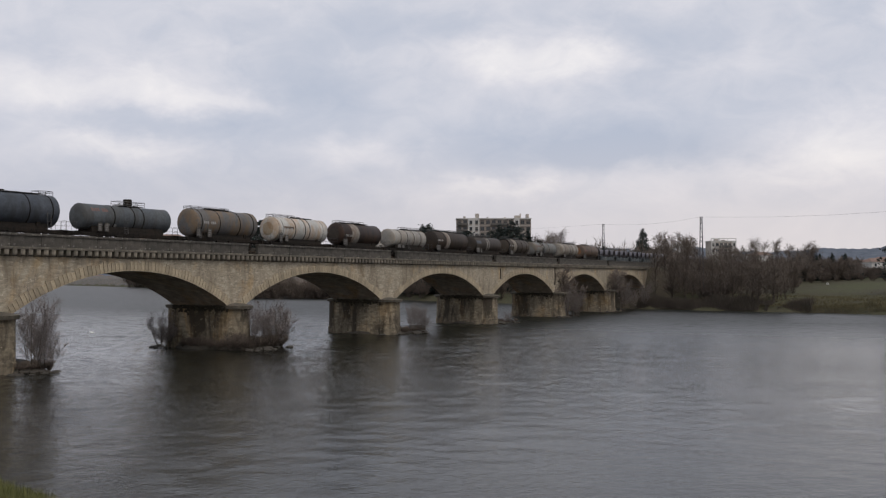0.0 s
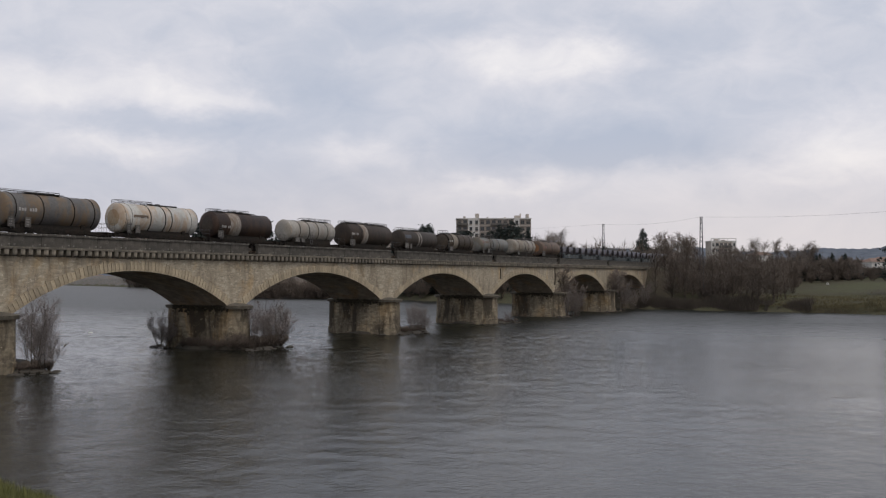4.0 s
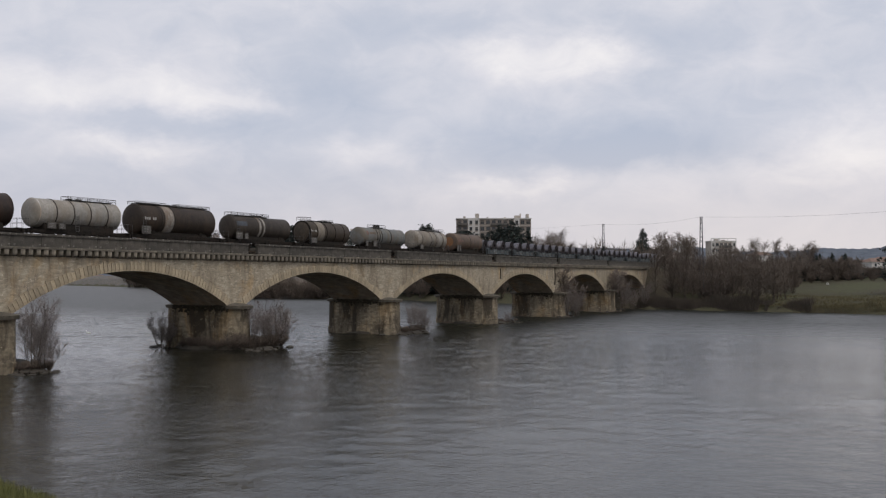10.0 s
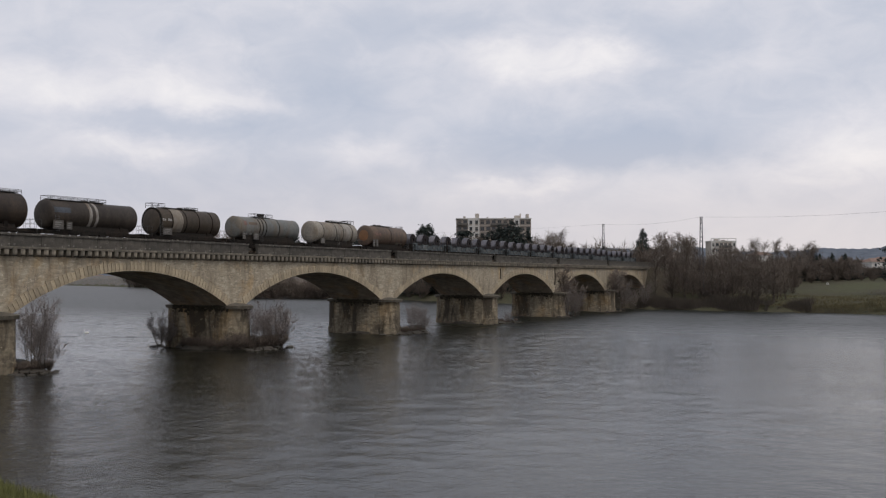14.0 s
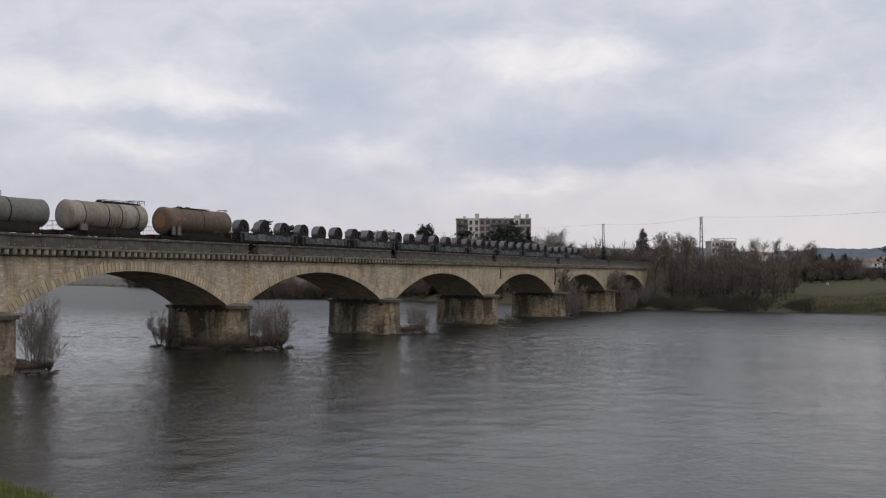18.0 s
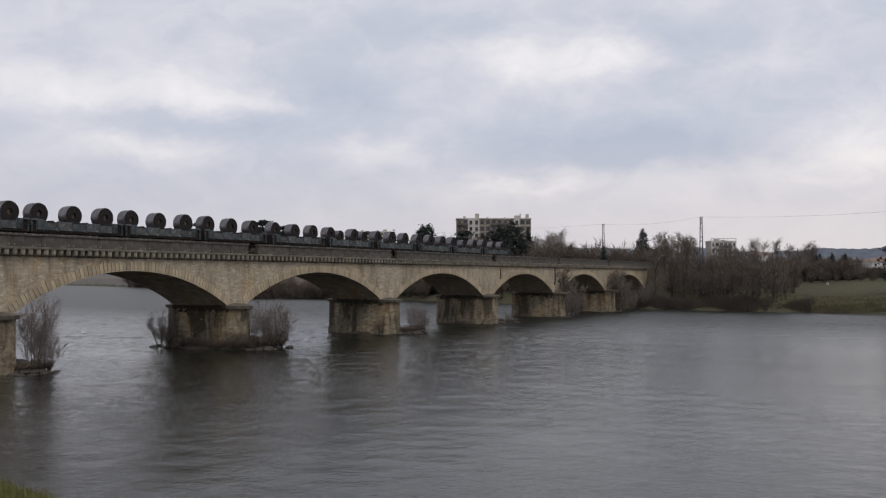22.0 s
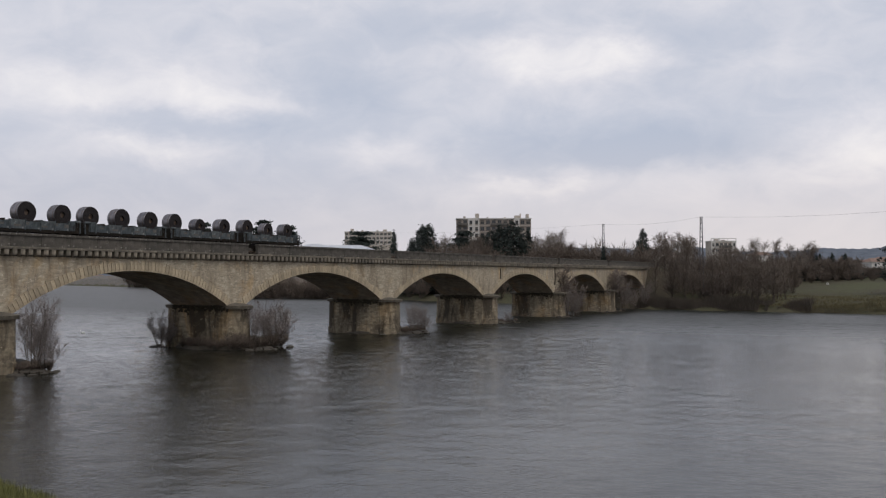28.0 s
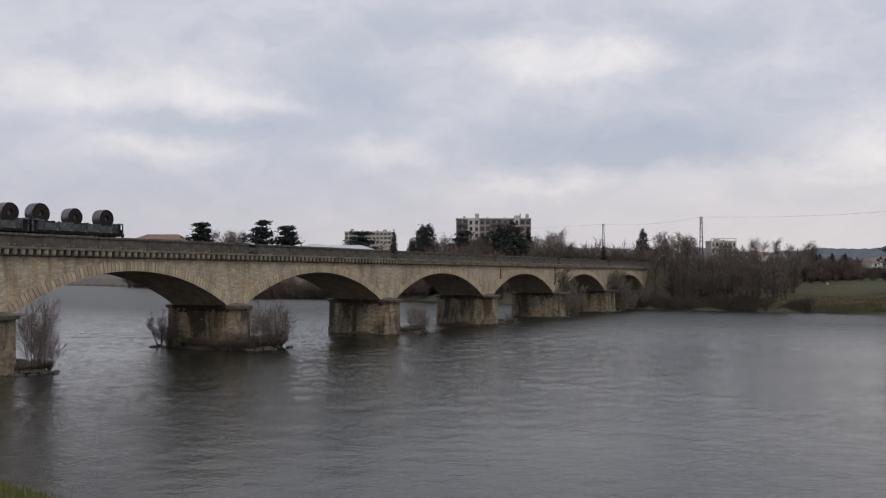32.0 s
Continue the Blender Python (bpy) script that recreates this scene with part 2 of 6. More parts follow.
def water_material():
    """Wind ripples a hand or two long, calmer and rougher patches, seen finer the nearer the water lies."""
    m, nodes, links, out = graph("river_water")
    v = coords(nodes)
    turned = nodes.new("ShaderNodeMapping")
    turned.inputs["Rotation"].default_value = (0, 0, radians(-28))
    links.new(v, turned.inputs["Vector"])
    tv = turned.outputs[0]
    ripple = noise_tex(nodes, links, scaled(nodes, links, tv, 1.0, 0.85, 1), 4.2, 4, 0.62, 0.5)
    chop = noise_tex(nodes, links, scaled(nodes, links, tv, 1.0, 0.8, 1), 1.6, 3, 0.55, 0.4)
    gust = noise_tex(nodes, links, scaled(nodes, links, v, 1.0, 0.5, 1), 0.06, 4, 0.6, 0.8)
    g = ramp(nodes, [(0.35, (0.6, 0.6, 0.6)), (0.65, (1, 1, 1))])
    links.new(gust, g.inputs[0])
    height = math_node(nodes, links, "MULTIPLY_ADD", chop, 1.3, ripple)
    height = math_node(nodes, links, "MULTIPLY", height, g.outputs[0])
    # the current runs livelier towards the piers than along the far bank
    place = nodes.new("ShaderNodeSeparateXYZ")
    links.new(v, place.inputs[0])
    lively = nodes.new("ShaderNodeMapRange")
    lively.interpolation_type = "SMOOTHSTEP"
    lively.inputs["From Min"].default_value, lively.inputs["From Max"].default_value = 20.0, 64.0
    lively.inputs["To Min"].default_value, lively.inputs["To Max"].default_value = 0.5, 1.3
    links.new(place.outputs[1], lively.inputs["Value"])
    height = math_node(nodes, links, "MULTIPLY", height, lively.outputs[0])
    # wind ruffles the open far reach with ripples too small to tell apart
    ruffle = nodes.new("ShaderNodeMapRange")
    ruffle.inputs["From Min"].default_value, ruffle.inputs["From Max"].default_value = 75.0, 170.0
    ruffle.inputs["To Min"].default_value, ruffle.inputs["To Max"].default_value = 0.06, 0.40
    links.new(place.outputs[0], ruffle.inputs["Value"])
    p = finish(nodes, links, out, (0.014, 0.0145, 0.010), ruffle.outputs[0], 0.0, height, 1.0, 0.05, 0.5)
    p.inputs["IOR"].default_value = 1.33
    return m


def cloud_material():
    """A glowing cloud layer: soft bright and dark banks over a paler band towards the horizon."""
    m, nodes, links, out = graph("cloud_layer")
    v = coords(nodes)
    nrm = nodes.new("ShaderNodeVectorMath")
    nrm.operation = "NORMALIZE"
    links.new(v, nrm.inputs[0])
    sep = nodes.new("ShaderNodeSeparateXYZ")
    links.new(nrm.outputs[0], sep.inputs[0])
    az = math_node(nodes, links, "ARCTAN2", sep.outputs[1], sep.outputs[0])
    el = math_node(nodes, links, "ARCSINE", sep.outputs[2])
    across = math_node(nodes, links, "SUBTRACT", 0.50214, az)
    flat = nodes.new("ShaderNodeCombineXYZ")
    links.new(across, flat.inputs[0])
    links.new(el, flat.inputs[1])
    stretched = scaled(nodes, links, flat.outputs[0], 1.0, 1.75, 1.0)
    # billows: the banks' outlines are pushed about by broad and by fine turbulence
    warped = flat.outputs[0]
    for scale, push in ((6.0, 0.12), (17.0, 0.06), (45.0, 0.022)):
        n1 = nodes.new("ShaderNodeTexNoise")
        n1.inputs["Scale"].default_value, n1.inputs["Detail"].default_value, n1.inputs["Roughness"].default_value = scale, 5, 0.6
        links.new(stretched, n1.inputs["Vector"])
        shift = nodes.new("ShaderNodeVectorMath")
        shift.operation = "MULTIPLY_ADD"
        links.new(n1.outputs["Color"], shift.inputs[0])
        shift.inputs[1].default_value = (push, push * 0.5, 0.0)
        links.new(warped, shift.inputs[2])
        back = nodes.new("ShaderNodeVectorMath")
        back.operation = "SUBTRACT"
        links.new(shift.outputs[0], back.inputs[0])
        back.inputs[1].default_value = (push / 2, push / 4, 0.0)
        warped = back.outputs[0]
    total = None
    for banks, far, near in ((BRIGHT_BANKS, 2.2, 0.1), (DARK_BANKS, 2.2, 0.0)):
        for u, e, ru, re, w in banks:
            mp = nodes.new("ShaderNodeMapping")
            ru, re = 1.3 * ru, 1.45 * re
            mp.inputs["Location"].default_value = (-u / ru, -e / re, 0)
            mp.inputs["Scale"].default_value = (1 / ru, 1 / re, 0)
            links.new(warped, mp.inputs["Vector"])
            ln = nodes.new("ShaderNodeVectorMath")
            ln.operation = "LENGTH"
            links.new(mp.outputs[0], ln.inputs[0])
            sm = nodes.new("ShaderNodeMapRange")
            sm.interpolation_type = "SMOOTHSTEP"
            sm.inputs["From Min"].default_value, sm.inputs["From Max"].default_value = far, near
            sm.inputs["To Min"].default_value, sm.inputs["To Max"].default_value = 0.0, 0.9 * w
            links.new(ln.outputs["Value"], sm.inputs["Value"])
            total = sm.outputs[0] if total is None else math_node(nodes, links, "ADD", total, sm.outputs[0])
    detail = noise_tex(nodes, links, stretched, 5.0, 7, 0.55, 0.5)
    wisps = noise_tex(nodes, links, stretched, 15.0, 8, 0.6, 0.7)
    value = math_node(nodes, links, "MULTIPLY_ADD", detail, 0.56, total)
    value = math_node(nodes, links, "MULTIPLY_ADD", wisps, 0.5, value)
    value = math_node(nodes, links, "SUBTRACT", value, 0.055)
    tone = ramp(nodes, [(0.05, (0.475, 0.525, 0.635)), (0.32, (0.57, 0.60, 0.69)), (0.6, (0.715, 0.715, 0.775)), (0.95, (0.94, 0.91, 0.91))])
    links.new(value, tone.inputs[0])
    # dusty and rosy low down, warmest on the side where the sun stands behind the clouds
    low = nodes.new("ShaderNodeMapRange")
    low.interpolation_type = "SMOOTHSTEP"
    low.inputs["From Min"].default_value, low.inputs["From Max"].default_value = 0.17, 0.02
    low.inputs["To Min"].default_value, low.inputs["To Max"].default_value = 0.0, 0.62
    links.new(el, low.inputs["Value"])
    side = nodes.new("ShaderNodeMapRange")
    side.interpolation_type = "SMOOTHSTEP"
    side.inputs["From Min"].default_value, side.inputs["From Max"].default_value = -0.45, 0.40
    links.new(across, side.inputs["Value"])
    rosy = mixer(nodes, links, side.outputs[0], (0.545, 0.525, 0.57), (0.77, 0.69, 0.665))
    color = mixer(nodes, links, low.outputs[0], tone.outputs[0], rosy)
    em = nodes.new("ShaderNodeEmission")
    links.new(color, em.inputs["Color"])
    em.inputs["Strength"].default_value = 1.0
    clear = nodes.new("ShaderNodeBsdfTransparent")
    mixs = nodes.new("ShaderNodeMixShader")
    fade = nodes.new("ShaderNodeMapRange")
    fade.inputs["From Min"].default_value, fade.inputs["From Max"].default_value = 0.52, 0.72
    links.new(el, fade.inputs["Value"])
    links.new(fade.outputs[0], mixs.inputs[0])
    links.new(em.outputs[0], mixs.inputs[1])
    links.new(clear.outputs[0], mixs.inputs[2])
    links.new(mixs.outputs[0], out.inputs[0])
    return m


# bearing, elevation, half-width, half-height (radians), brightness
BRIGHT_BANKS = [
    (-0.25, 0.233, 0.026, 0.012, 0.22), (-0.315, 0.194, 0.06, 0.013, 0.2), (-0.261, 0.189, 0.045, 0.012, 0.24), (-0.212, 0.176, 0.035, 0.009, 0.22),
    (-0.426, 0.186, 0.04, 0.017, 0.16), (-0.368, 0.129, 0.037, 0.008, 0.15), (-0.328, 0.127, 0.033, 0.007, 0.2), (-0.087, 0.132, 0.036, 0.008, 0.22),
    (0.046, 0.23, 0.067, 0.016, 0.22), (0.107, 0.237, 0.054, 0.014, 0.2), (0.167, 0.239, 0.035, 0.012, 0.22), (0.316, 0.22, 0.033, 0.021, 0.1),
    (0.416, 0.126, 0.041, 0.019, 0.26), (0.369, 0.116, 0.047, 0.012, 0.16), (0.236, 0.103, 0.103, 0.008, 0.14), (0.058, 0.093, 0.027, 0.005, 0.22),
    (0.11, 0.093, 0.014, 0.004, 0.18), (0.01, 0.09, 0.036, 0.007, 0.16),
]
DARK_BANKS = [
    (-0.136, 0.226, 0.077, 0.03, -0.2), (-0.287, 0.245, 0.026, 0.009, -0.14), (-0.168, 0.185, 0.053, 0.013, -0.22), (-0.039, 0.256, 0.042, 0.022, -0.16),
    (-0.241, 0.151, 0.074, 0.009, -0.22), (-0.4, 0.144, 0.057, 0.012, -0.12), (0.122, 0.137, 0.09, 0.016, -0.3), (0.154, 0.122, 0.065, 0.008, -0.14),
    (0.046, 0.148, 0.067, 0.017, -0.14), (0.248, 0.138, 0.068, 0.015, -0.18), (0.208, 0.258, 0.064, 0.013, -0.24), (0.254, 0.237, 0.034, 0.011, -0.2),
    (0.028, 0.267, 0.024, 0.011, -0.2), (0.386, 0.252, 0.047, 0.017, -0.12), (0.391, 0.2, 0.052, 0.017, -0.14), (0.282, 0.188, 0.073, 0.015, -0.12),
    (-0.394, 0.089, 0.134, 0.017, -0.14), (-0.189, 0.102, 0.099, 0.015, -0.12),
]


# ---- mesh helpers ----
class Shape:
    """Vertices and faces gathered into one mesh."""

    def __init__(self):
        self.v, self.f = [], []

    def add(self, verts, faces):
        n = len(self.v)
        self.v += [tuple(p) for p in verts]
        self.f += [tuple(i + n for i in face) for face in faces]
        return self

    def box(self, x0, x1, y0, y1, z0, z1, cut=0.0):
        """A block; cut takes off its upper and vertical edges."""
        if not cut:
            vs = [(x, y, z) for z in (z0, z1) for x, y in ((x0, y0), (x1, y0), (x1, y1), (x0, y1))]
            return self.add(vs, [(3, 2, 1, 0), (4, 5, 6, 7), (0, 1, 5, 4), (1, 2, 6, 5), (2, 3, 7, 6), (3, 0, 4, 7)])
        k = cut
        ring = lambda a, z: [(x0 + a, y0 + k, z), (x0 + k, y0 + a, z), (x1 - k, y0 + a, z), (x1 - a, y0 + k, z),
                             (x1 - a, y1 - k, z), (x1 - k, y1 - a, z), (x0 + k, y1 - a, z), (x0 + a, y1 - k, z)]
        top = [(x0 + k, y0 + k, z1), (x1 - k, y0 + k, z1), (x1 - k, y1 - k, z1), (x0 + k, y1 - k, z1)]
        vs = ring(0, z0) + ring(0, z1 - k) + top
        fs = [tuple(range(7, -1, -1))] + [(i, (i + 1) % 8, 8 + (i + 1) % 8, 8 + i) for i in range(8)]
        fs += [(16, 17, 18, 19), (9, 10, 17, 16), (11, 12, 18, 17), (13, 14, 19, 18), (15, 8, 16, 19)]
        fs += [(8, 9, 16), (10, 11, 17), (12, 13, 18), (14, 15, 19)]
        return self.add(vs, fs)

    def tube(self, points, radii, sides=6, closed=True):
        """A round bar along a line of points."""
        pts = [Vector(p) for p in points]
        rings = []
        for i, p in enumerate(pts):
            d = (pts[min(i + 1, len(pts) - 1)] - pts[max(i - 1, 0)]).normalized()
            a = d.orthogonal().normalized() if abs(d.z) > 0.99 else d.cross(Vector((0, 0, 1))).normalized()
            b = d.cross(a)
            r = radii[i] if isinstance(radii, (list, tuple)) else radii
            rings.append([p + r * (math.cos(t) * a + math.sin(t) * b) for t in (2 * math.pi * k / sides for k in range(sides))])
        fs = []
        for i in range(len(pts) - 1):
            for k in range(sides):
                j = (k + 1) % sides
                fs.append((i * sides + k, i * sides + j, (i + 1) * sides + j, (i + 1) * sides + k))
        if closed:
            fs += [tuple(range(sides - 1, -1, -1)), tuple(range((len(pts) - 1) * sides, len(pts) * sides))]
        return self.add([p for r in rings for p in r], fs)

    def lathe(self, profile, sides=32, axis="x", centre=(0, 0, 0)):
        """Turns (along, radius) pairs round an axis."""
        vs, fs = [], []
        for s, r in profile:
            for k in range(sides):
                t = 2 * math.pi * k / sides
                a, b = r * math.cos(t), r * math.sin(t)
                p = {"x": (s, a, b), "y": (a, s, b), "z": (a, b, s)}[axis]
                vs.append(tuple(p[i] + centre[i] for i in range(3)))
        for i in range(len(profile) - 1):
            for k in range(sides):
                j = (k + 1) % sides
                fs.append((i * sides + k, i * sides + j, (i + 1) * sides + j, (i + 1) * sides + k))
        fs += [tuple(range(sides)), tuple(range((len(profile) - 1) * sides, len(profile) * sides))]
        return self.add(vs, fs)

    def mesh(self, name, material, smooth=False, angle=0.7):
        me = bpy.data.meshes.new(name)
        me.from_pydata(self.v, [], self.f)
        bm = bmesh.new()
        bm.from_mesh(me)
        if len(bm.faces) < 20000:
            bmesh.ops.recalc_face_normals(bm, faces=bm.faces)
        if smooth:
            for f in bm.faces:
                f.smooth = True
            for e in bm.edges:
                if len(e.link_faces) != 2 or e.calc_face_angle(0) > angle:
                    e.smooth = False
        bm.to_mesh(me)
        bm.free()
        me.materials.append(material)
        return me


def part(name, shape, material, parent, label="", smooth=False):
    me = shape if isinstance(shape, bpy.types.Mesh) else shape.mesh(name, material, smooth)
    ob = new(name, me)
    ob.parent = parent
    return tagged(ob, label)


def thing(name, label, category, group="", kind="", at=(0, 0, 0), rz=0.0):
    ob = new(name)
    ob.location, ob.rotation_euler = at, (0, 0, radians(rz))
    return tagged(ob, label, category, group, kind)


def whole(name, shape, material, label, category, kind="", smooth=False):
    return tagged(new(name, shape.mesh(name, material, smooth)), label, category, "", kind)


# ---- the ground: both banks, the river bed, the railway's embankments, hills ----
EAST = [(-898, 161), (-197, 207), (2.6, 217), (14.7, 218.8), (66.8, 226.2), (92.9, 239), (121, 256.5), (156, 268), (232, 306), (494, 486), (747, 599), (1512, 982), (5036, 2939)]
WEST = [(-900, -49), (-200, 7.4), (0, 19), (16.3, 20.8), (27.3, 22.4), (33.3, 23.6), (42.3, 24.5), (75, 24.1), (100, 24.8), (150, 38), (301, 96), (804, 320), (1508, 622), (5026, 2139)]
FACE, BACK, TRACK, RAIL = 70.28, 78.3, 72.68, 11.05


def along(table, y):
    return float(np.interp(y, [a for a, b in table], [b for a, b in table]))


def soft(t):
    t = min(max(t, 0.0), 1.0)
    return t * t * (3 - 2 * t)


def ground_height(x, y):
    e, w = x - along(EAST, y), along(WEST, y) - x
    rough = noise.noise(Vector((x * 0.05, y * 0.05, 0))) * 0.5 + noise.noise(Vector((x * 0.4, y * 0.4, 3))) * 0.12
    if e < 0 and w < 0:
        z = -1.6 * soft(min(-e, -w) / 3)
    elif e >= 0:
        z = 1.5 * soft((e + 0.5) / 2.4) + 1.0 * soft(e / 14) + 5.6 * soft(e / 200) + rough * soft(e / 4)
    else:
        z = 0.29 * min(w, 20) + 0.7 * soft(w / 24) + rough * 0.5 * soft(w / 4)
    r = math.hypot(x, y)
    if x > 236 or x < 20:
        out = max(239 - x if x > 100 else x - 18, 0)
        top = 10.45 - out * 0.8
        bank = top - max(abs(y - 74.3) - 5.0, 0) * 0.62
        z = max(z, bank) if r < 1500 else z
    return z


def terrain():
    axis = math.atan2(AXIS[1], AXIS[0])
    angles = [axis + radians(a) for a in np.linspace(-36, 36, 420)] + [axis + radians(a) for a in np.linspace(38, 322, 110)]
    radii = [1.0 * 1.0105 ** 0] + [float(r) for r in np.geomspace(2.0, 4700, 300)]
    vs = [(0, 0, ground_height(0, 0))]
    fs = []
    n = len(angles)
    for r in radii:
        for a in angles:
            x, y = r * math.cos(a), r * math.sin(a)
            vs.append((x, y, ground_height(x, y)))
    for i in range(len(radii) - 1):
        for k in range(n):
            j = (k + 1) % n
            fs.append((1 + i * n + k, 1 + (i + 1) * n + k, 1 + (i + 1) * n + j, 1 + i * n + j))
    fs += [(0, 1 + k, 1 + (k + 1) % n) for k in range(n)]
    me = bpy.data.meshes.new("ground")
    me.from_pydata(vs, [], fs)
    for p in me.polygons:
        p.use_smooth = True
    me.materials.append(ground_material())
    return tagged(new("ground", me), "grassy river banks and fields with bare earth at the waterline", "ground", "", "structure")


terrain()

def river():
    """The water: a fine net of low waves where it is near, coarser far away."""
    xs = np.concatenate([np.linspace(-1500, 0, 12)[:-1], np.linspace(0, 18, 12)[:-1], np.arange(18, 250, 0.42), np.geomspace(250, 4500, 60)])
    ys = np.concatenate([np.linspace(-2500, -60, 12)[:-1], np.linspace(-60, -14, 30)[:-1], np.arange(-14, 100, 0.42), np.arange(100, 205, 0.7), np.geomspace(205, 4600, 60)])
    gx, gy = np.meshgrid(xs, ys)
    rnd = np.random.RandomState(5)

    def field(sx, sy, turn):
        """Smooth random bumps of that size, seen along a turned grid."""
        u = (gx * math.cos(turn) + gy * math.sin(turn)) / sx + 900
        v = (gy * math.cos(turn) - gx * math.sin(turn)) / sy + 900
        u, v = np.clip(u, 0, 1.0e4), np.clip(v, 0, 1.0e4)
        iu, iv = u.astype(int), v.astype(int)
        fu, fv = u - iu, v - iv
        fu, fv = fu * fu * (3 - 2 * fu), fv * fv * (3 - 2 * fv)
        table = rnd.uniform(-1, 1, (512, 512))
        pick = lambda p, q: table[p % 512, q % 512]
        low = pick(iu, iv) * (1 - fu) + pick(iu + 1, iv) * fu
        high = pick(iu, iv + 1) * (1 - fu) + pick(iu + 1, iv + 1) * fu
        return low * (1 - fv) + high * fv

    z = np.zeros_like(gx)
    for i in range(14):
        length = 1.0 * 1.05 ** i
        way = 0.55 + rnd.normal(0, 0.8)
        k = 2 * math.pi / length
        bend = 2.4 * np.sin(gx * 0.11 * rnd.uniform(0.5, 2) + gy * 0.09 * rnd.uniform(0.5, 2) + rnd.uniform(0, 6))
        swell = np.clip(0.4 + 0.6 * np.sin(gx * rnd.uniform(0.05, 0.3) + gy * rnd.uniform(0.05, 0.3) + rnd.uniform(0, 6)), 0, 1)
        z += swell * 0.02 / k * np.sin(k * (gx * math.cos(way) + gy * math.sin(way)) + bend + rnd.uniform(0, 6))
    for size, slope in ((0.6, 0.06), (0.85, 0.06), (1.3, 0.045), (2.2, 0.02)):
        for turn in (0.45, 0.85):
            z += slope * size * 0.45 * field(size, size * 1.5, turn)
    lively = 0.75 + 0.4 * np.clip((gy - 5) / 45, 0, 1) + 0.25 * field(26, 40, 0.5)
    fade = np.clip((gx - 18) / 6, 0, 1) * np.clip((250 - gx) / 20, 0, 1) * np.clip((gy + 14) / 10, 0, 1) * np.clip((205 - gy) / 40, 0, 1)
    z *= lively * fade * np.clip(np.clip((gx - 60) / 90, 0, 1) * 1.35 + np.clip((gy - 30) / 30, 0, 1) * 0.8, 0.5, 1.5)
    n, m = gx.shape
    idx = np.arange(n * m).reshape(n, m)
    faces = np.stack([idx[:-1, :-1], idx[:-1, 1:], idx[1:, 1:], idx[1:, :-1]], -1).reshape(-1, 4)
    me = bpy.data.meshes.new("water")
    me.vertices.add(n * m)
    me.vertices.foreach_set("co", np.stack([gx, gy, z], -1).ravel())
    me.loops.add(faces.size)
    me.loops.foreach_set("vertex_index", faces.ravel())
    me.polygons.add(len(faces))
    me.polygons.foreach_set("loop_start", np.arange(0, faces.size, 4))
    me.polygons.foreach_set("use_smooth", np.ones(len(faces), dtype=bool))
    me.update()
    me.validate()
    me.materials.append(water_material())
    return tagged(new("water", me), "grey rippled river water reflecting the clouds", "river", "", "structure")


WATER = river()


def sky():
    s = Shape()
    n, m = 72, 14
    for i in range(m):
        e = radians(-2.5 + 46 * i / (m - 1))
        for k in range(n):
            a = 2 * math.pi * k / n
            s.v.append((4850 * math.cos(e) * math.cos(a), 4850 * math.cos(e) * math.sin(a), 4850 * math.sin(e)))
    s.f = [(i * n + k, (i + 1) * n + k, (i + 1) * n + (k + 1) % n, i * n + (k + 1) % n) for i in range(m - 1) for k in range(n)]
    me = bpy.data.meshes.new("backdrop")
    me.from_pydata(s.v, [], s.f)
    for p in me.polygons:
        p.use_smooth = True
    me.materials.append(cloud_material())
    return tagged(new("backdrop", me), "grey and white overcast clouds drifting over the river", "sky", "", "structure")


SKY = sky()


def hills():
    """The far wooded ridge that closes the plain; its haze lies only in its colour."""
    s = Shape()
    n = 3600
    for k in range(n):
        a = 2 * math.pi * k / n
        u = Vector((math.cos(a) * 3, math.sin(a) * 3, 0))
        top = 132 + 34 * noise.noise(u) + 16 * noise.noise(u * 5) + 6 * noise.noise(u * 17) + 5 * noise.noise(u * 60) + 4 * noise.noise(u * 150)
        for r, z in ((3300, 3.0), (3900, top * 0.6), (4300, top), (4600, 3.0)):
            s.v.append((r * math.cos(a), r * math.sin(a), z))
    s.f = [(k * 4 + i, k * 4 + i + 1, (k + 1) % n * 4 + i + 1, (k + 1) % n * 4 + i) for k in range(n) for i in range(3)]
    whole("backdrop_hills", s, HILL, "wooded hills tinted hazy blue grey on the horizon", "hills", "structure", True)


hills()

# ---- the bridge ----
SPRING, CROWN, TOP = 4.85, 8.60, 10.42
RISE = CROWN - SPRING
# crown and half of the clear span of each arch
ARCHES = [(33.9, 14.9), (65.25, 13.39), (95.67, 14.22), (127.85, 14.07), (159.67, 13.91), (191.13, 13.75), (222.24, 13.6)]
ENDS = [(c - h, c + h) for c, h in ARCHES]
PIERS = [(a[1] + b[0]) / 2 for a, b in zip(ENDS, ENDS[1:])]
WIDTHS = [(b[0] - a[1]) / 2 for a, b in zip(ENDS, ENDS[1:])]
START, END = ENDS[0][0] - 16, ENDS[-1][1] + 16
REFUGES = (82.9, 113.4, 146.5, 176.4, 207.3)
bridge = thing("bridge", "long stone railway viaduct with segmental arches over the river", "bridge")


def radius(half):
    return (half * half + RISE * RISE) / (2 * RISE)


def arch(u, half):
    """Height of an arch's underside at u from its crown."""
    r = radius(half)
    return CROWN - r + math.sqrt(max(r * r - u * u, 0))


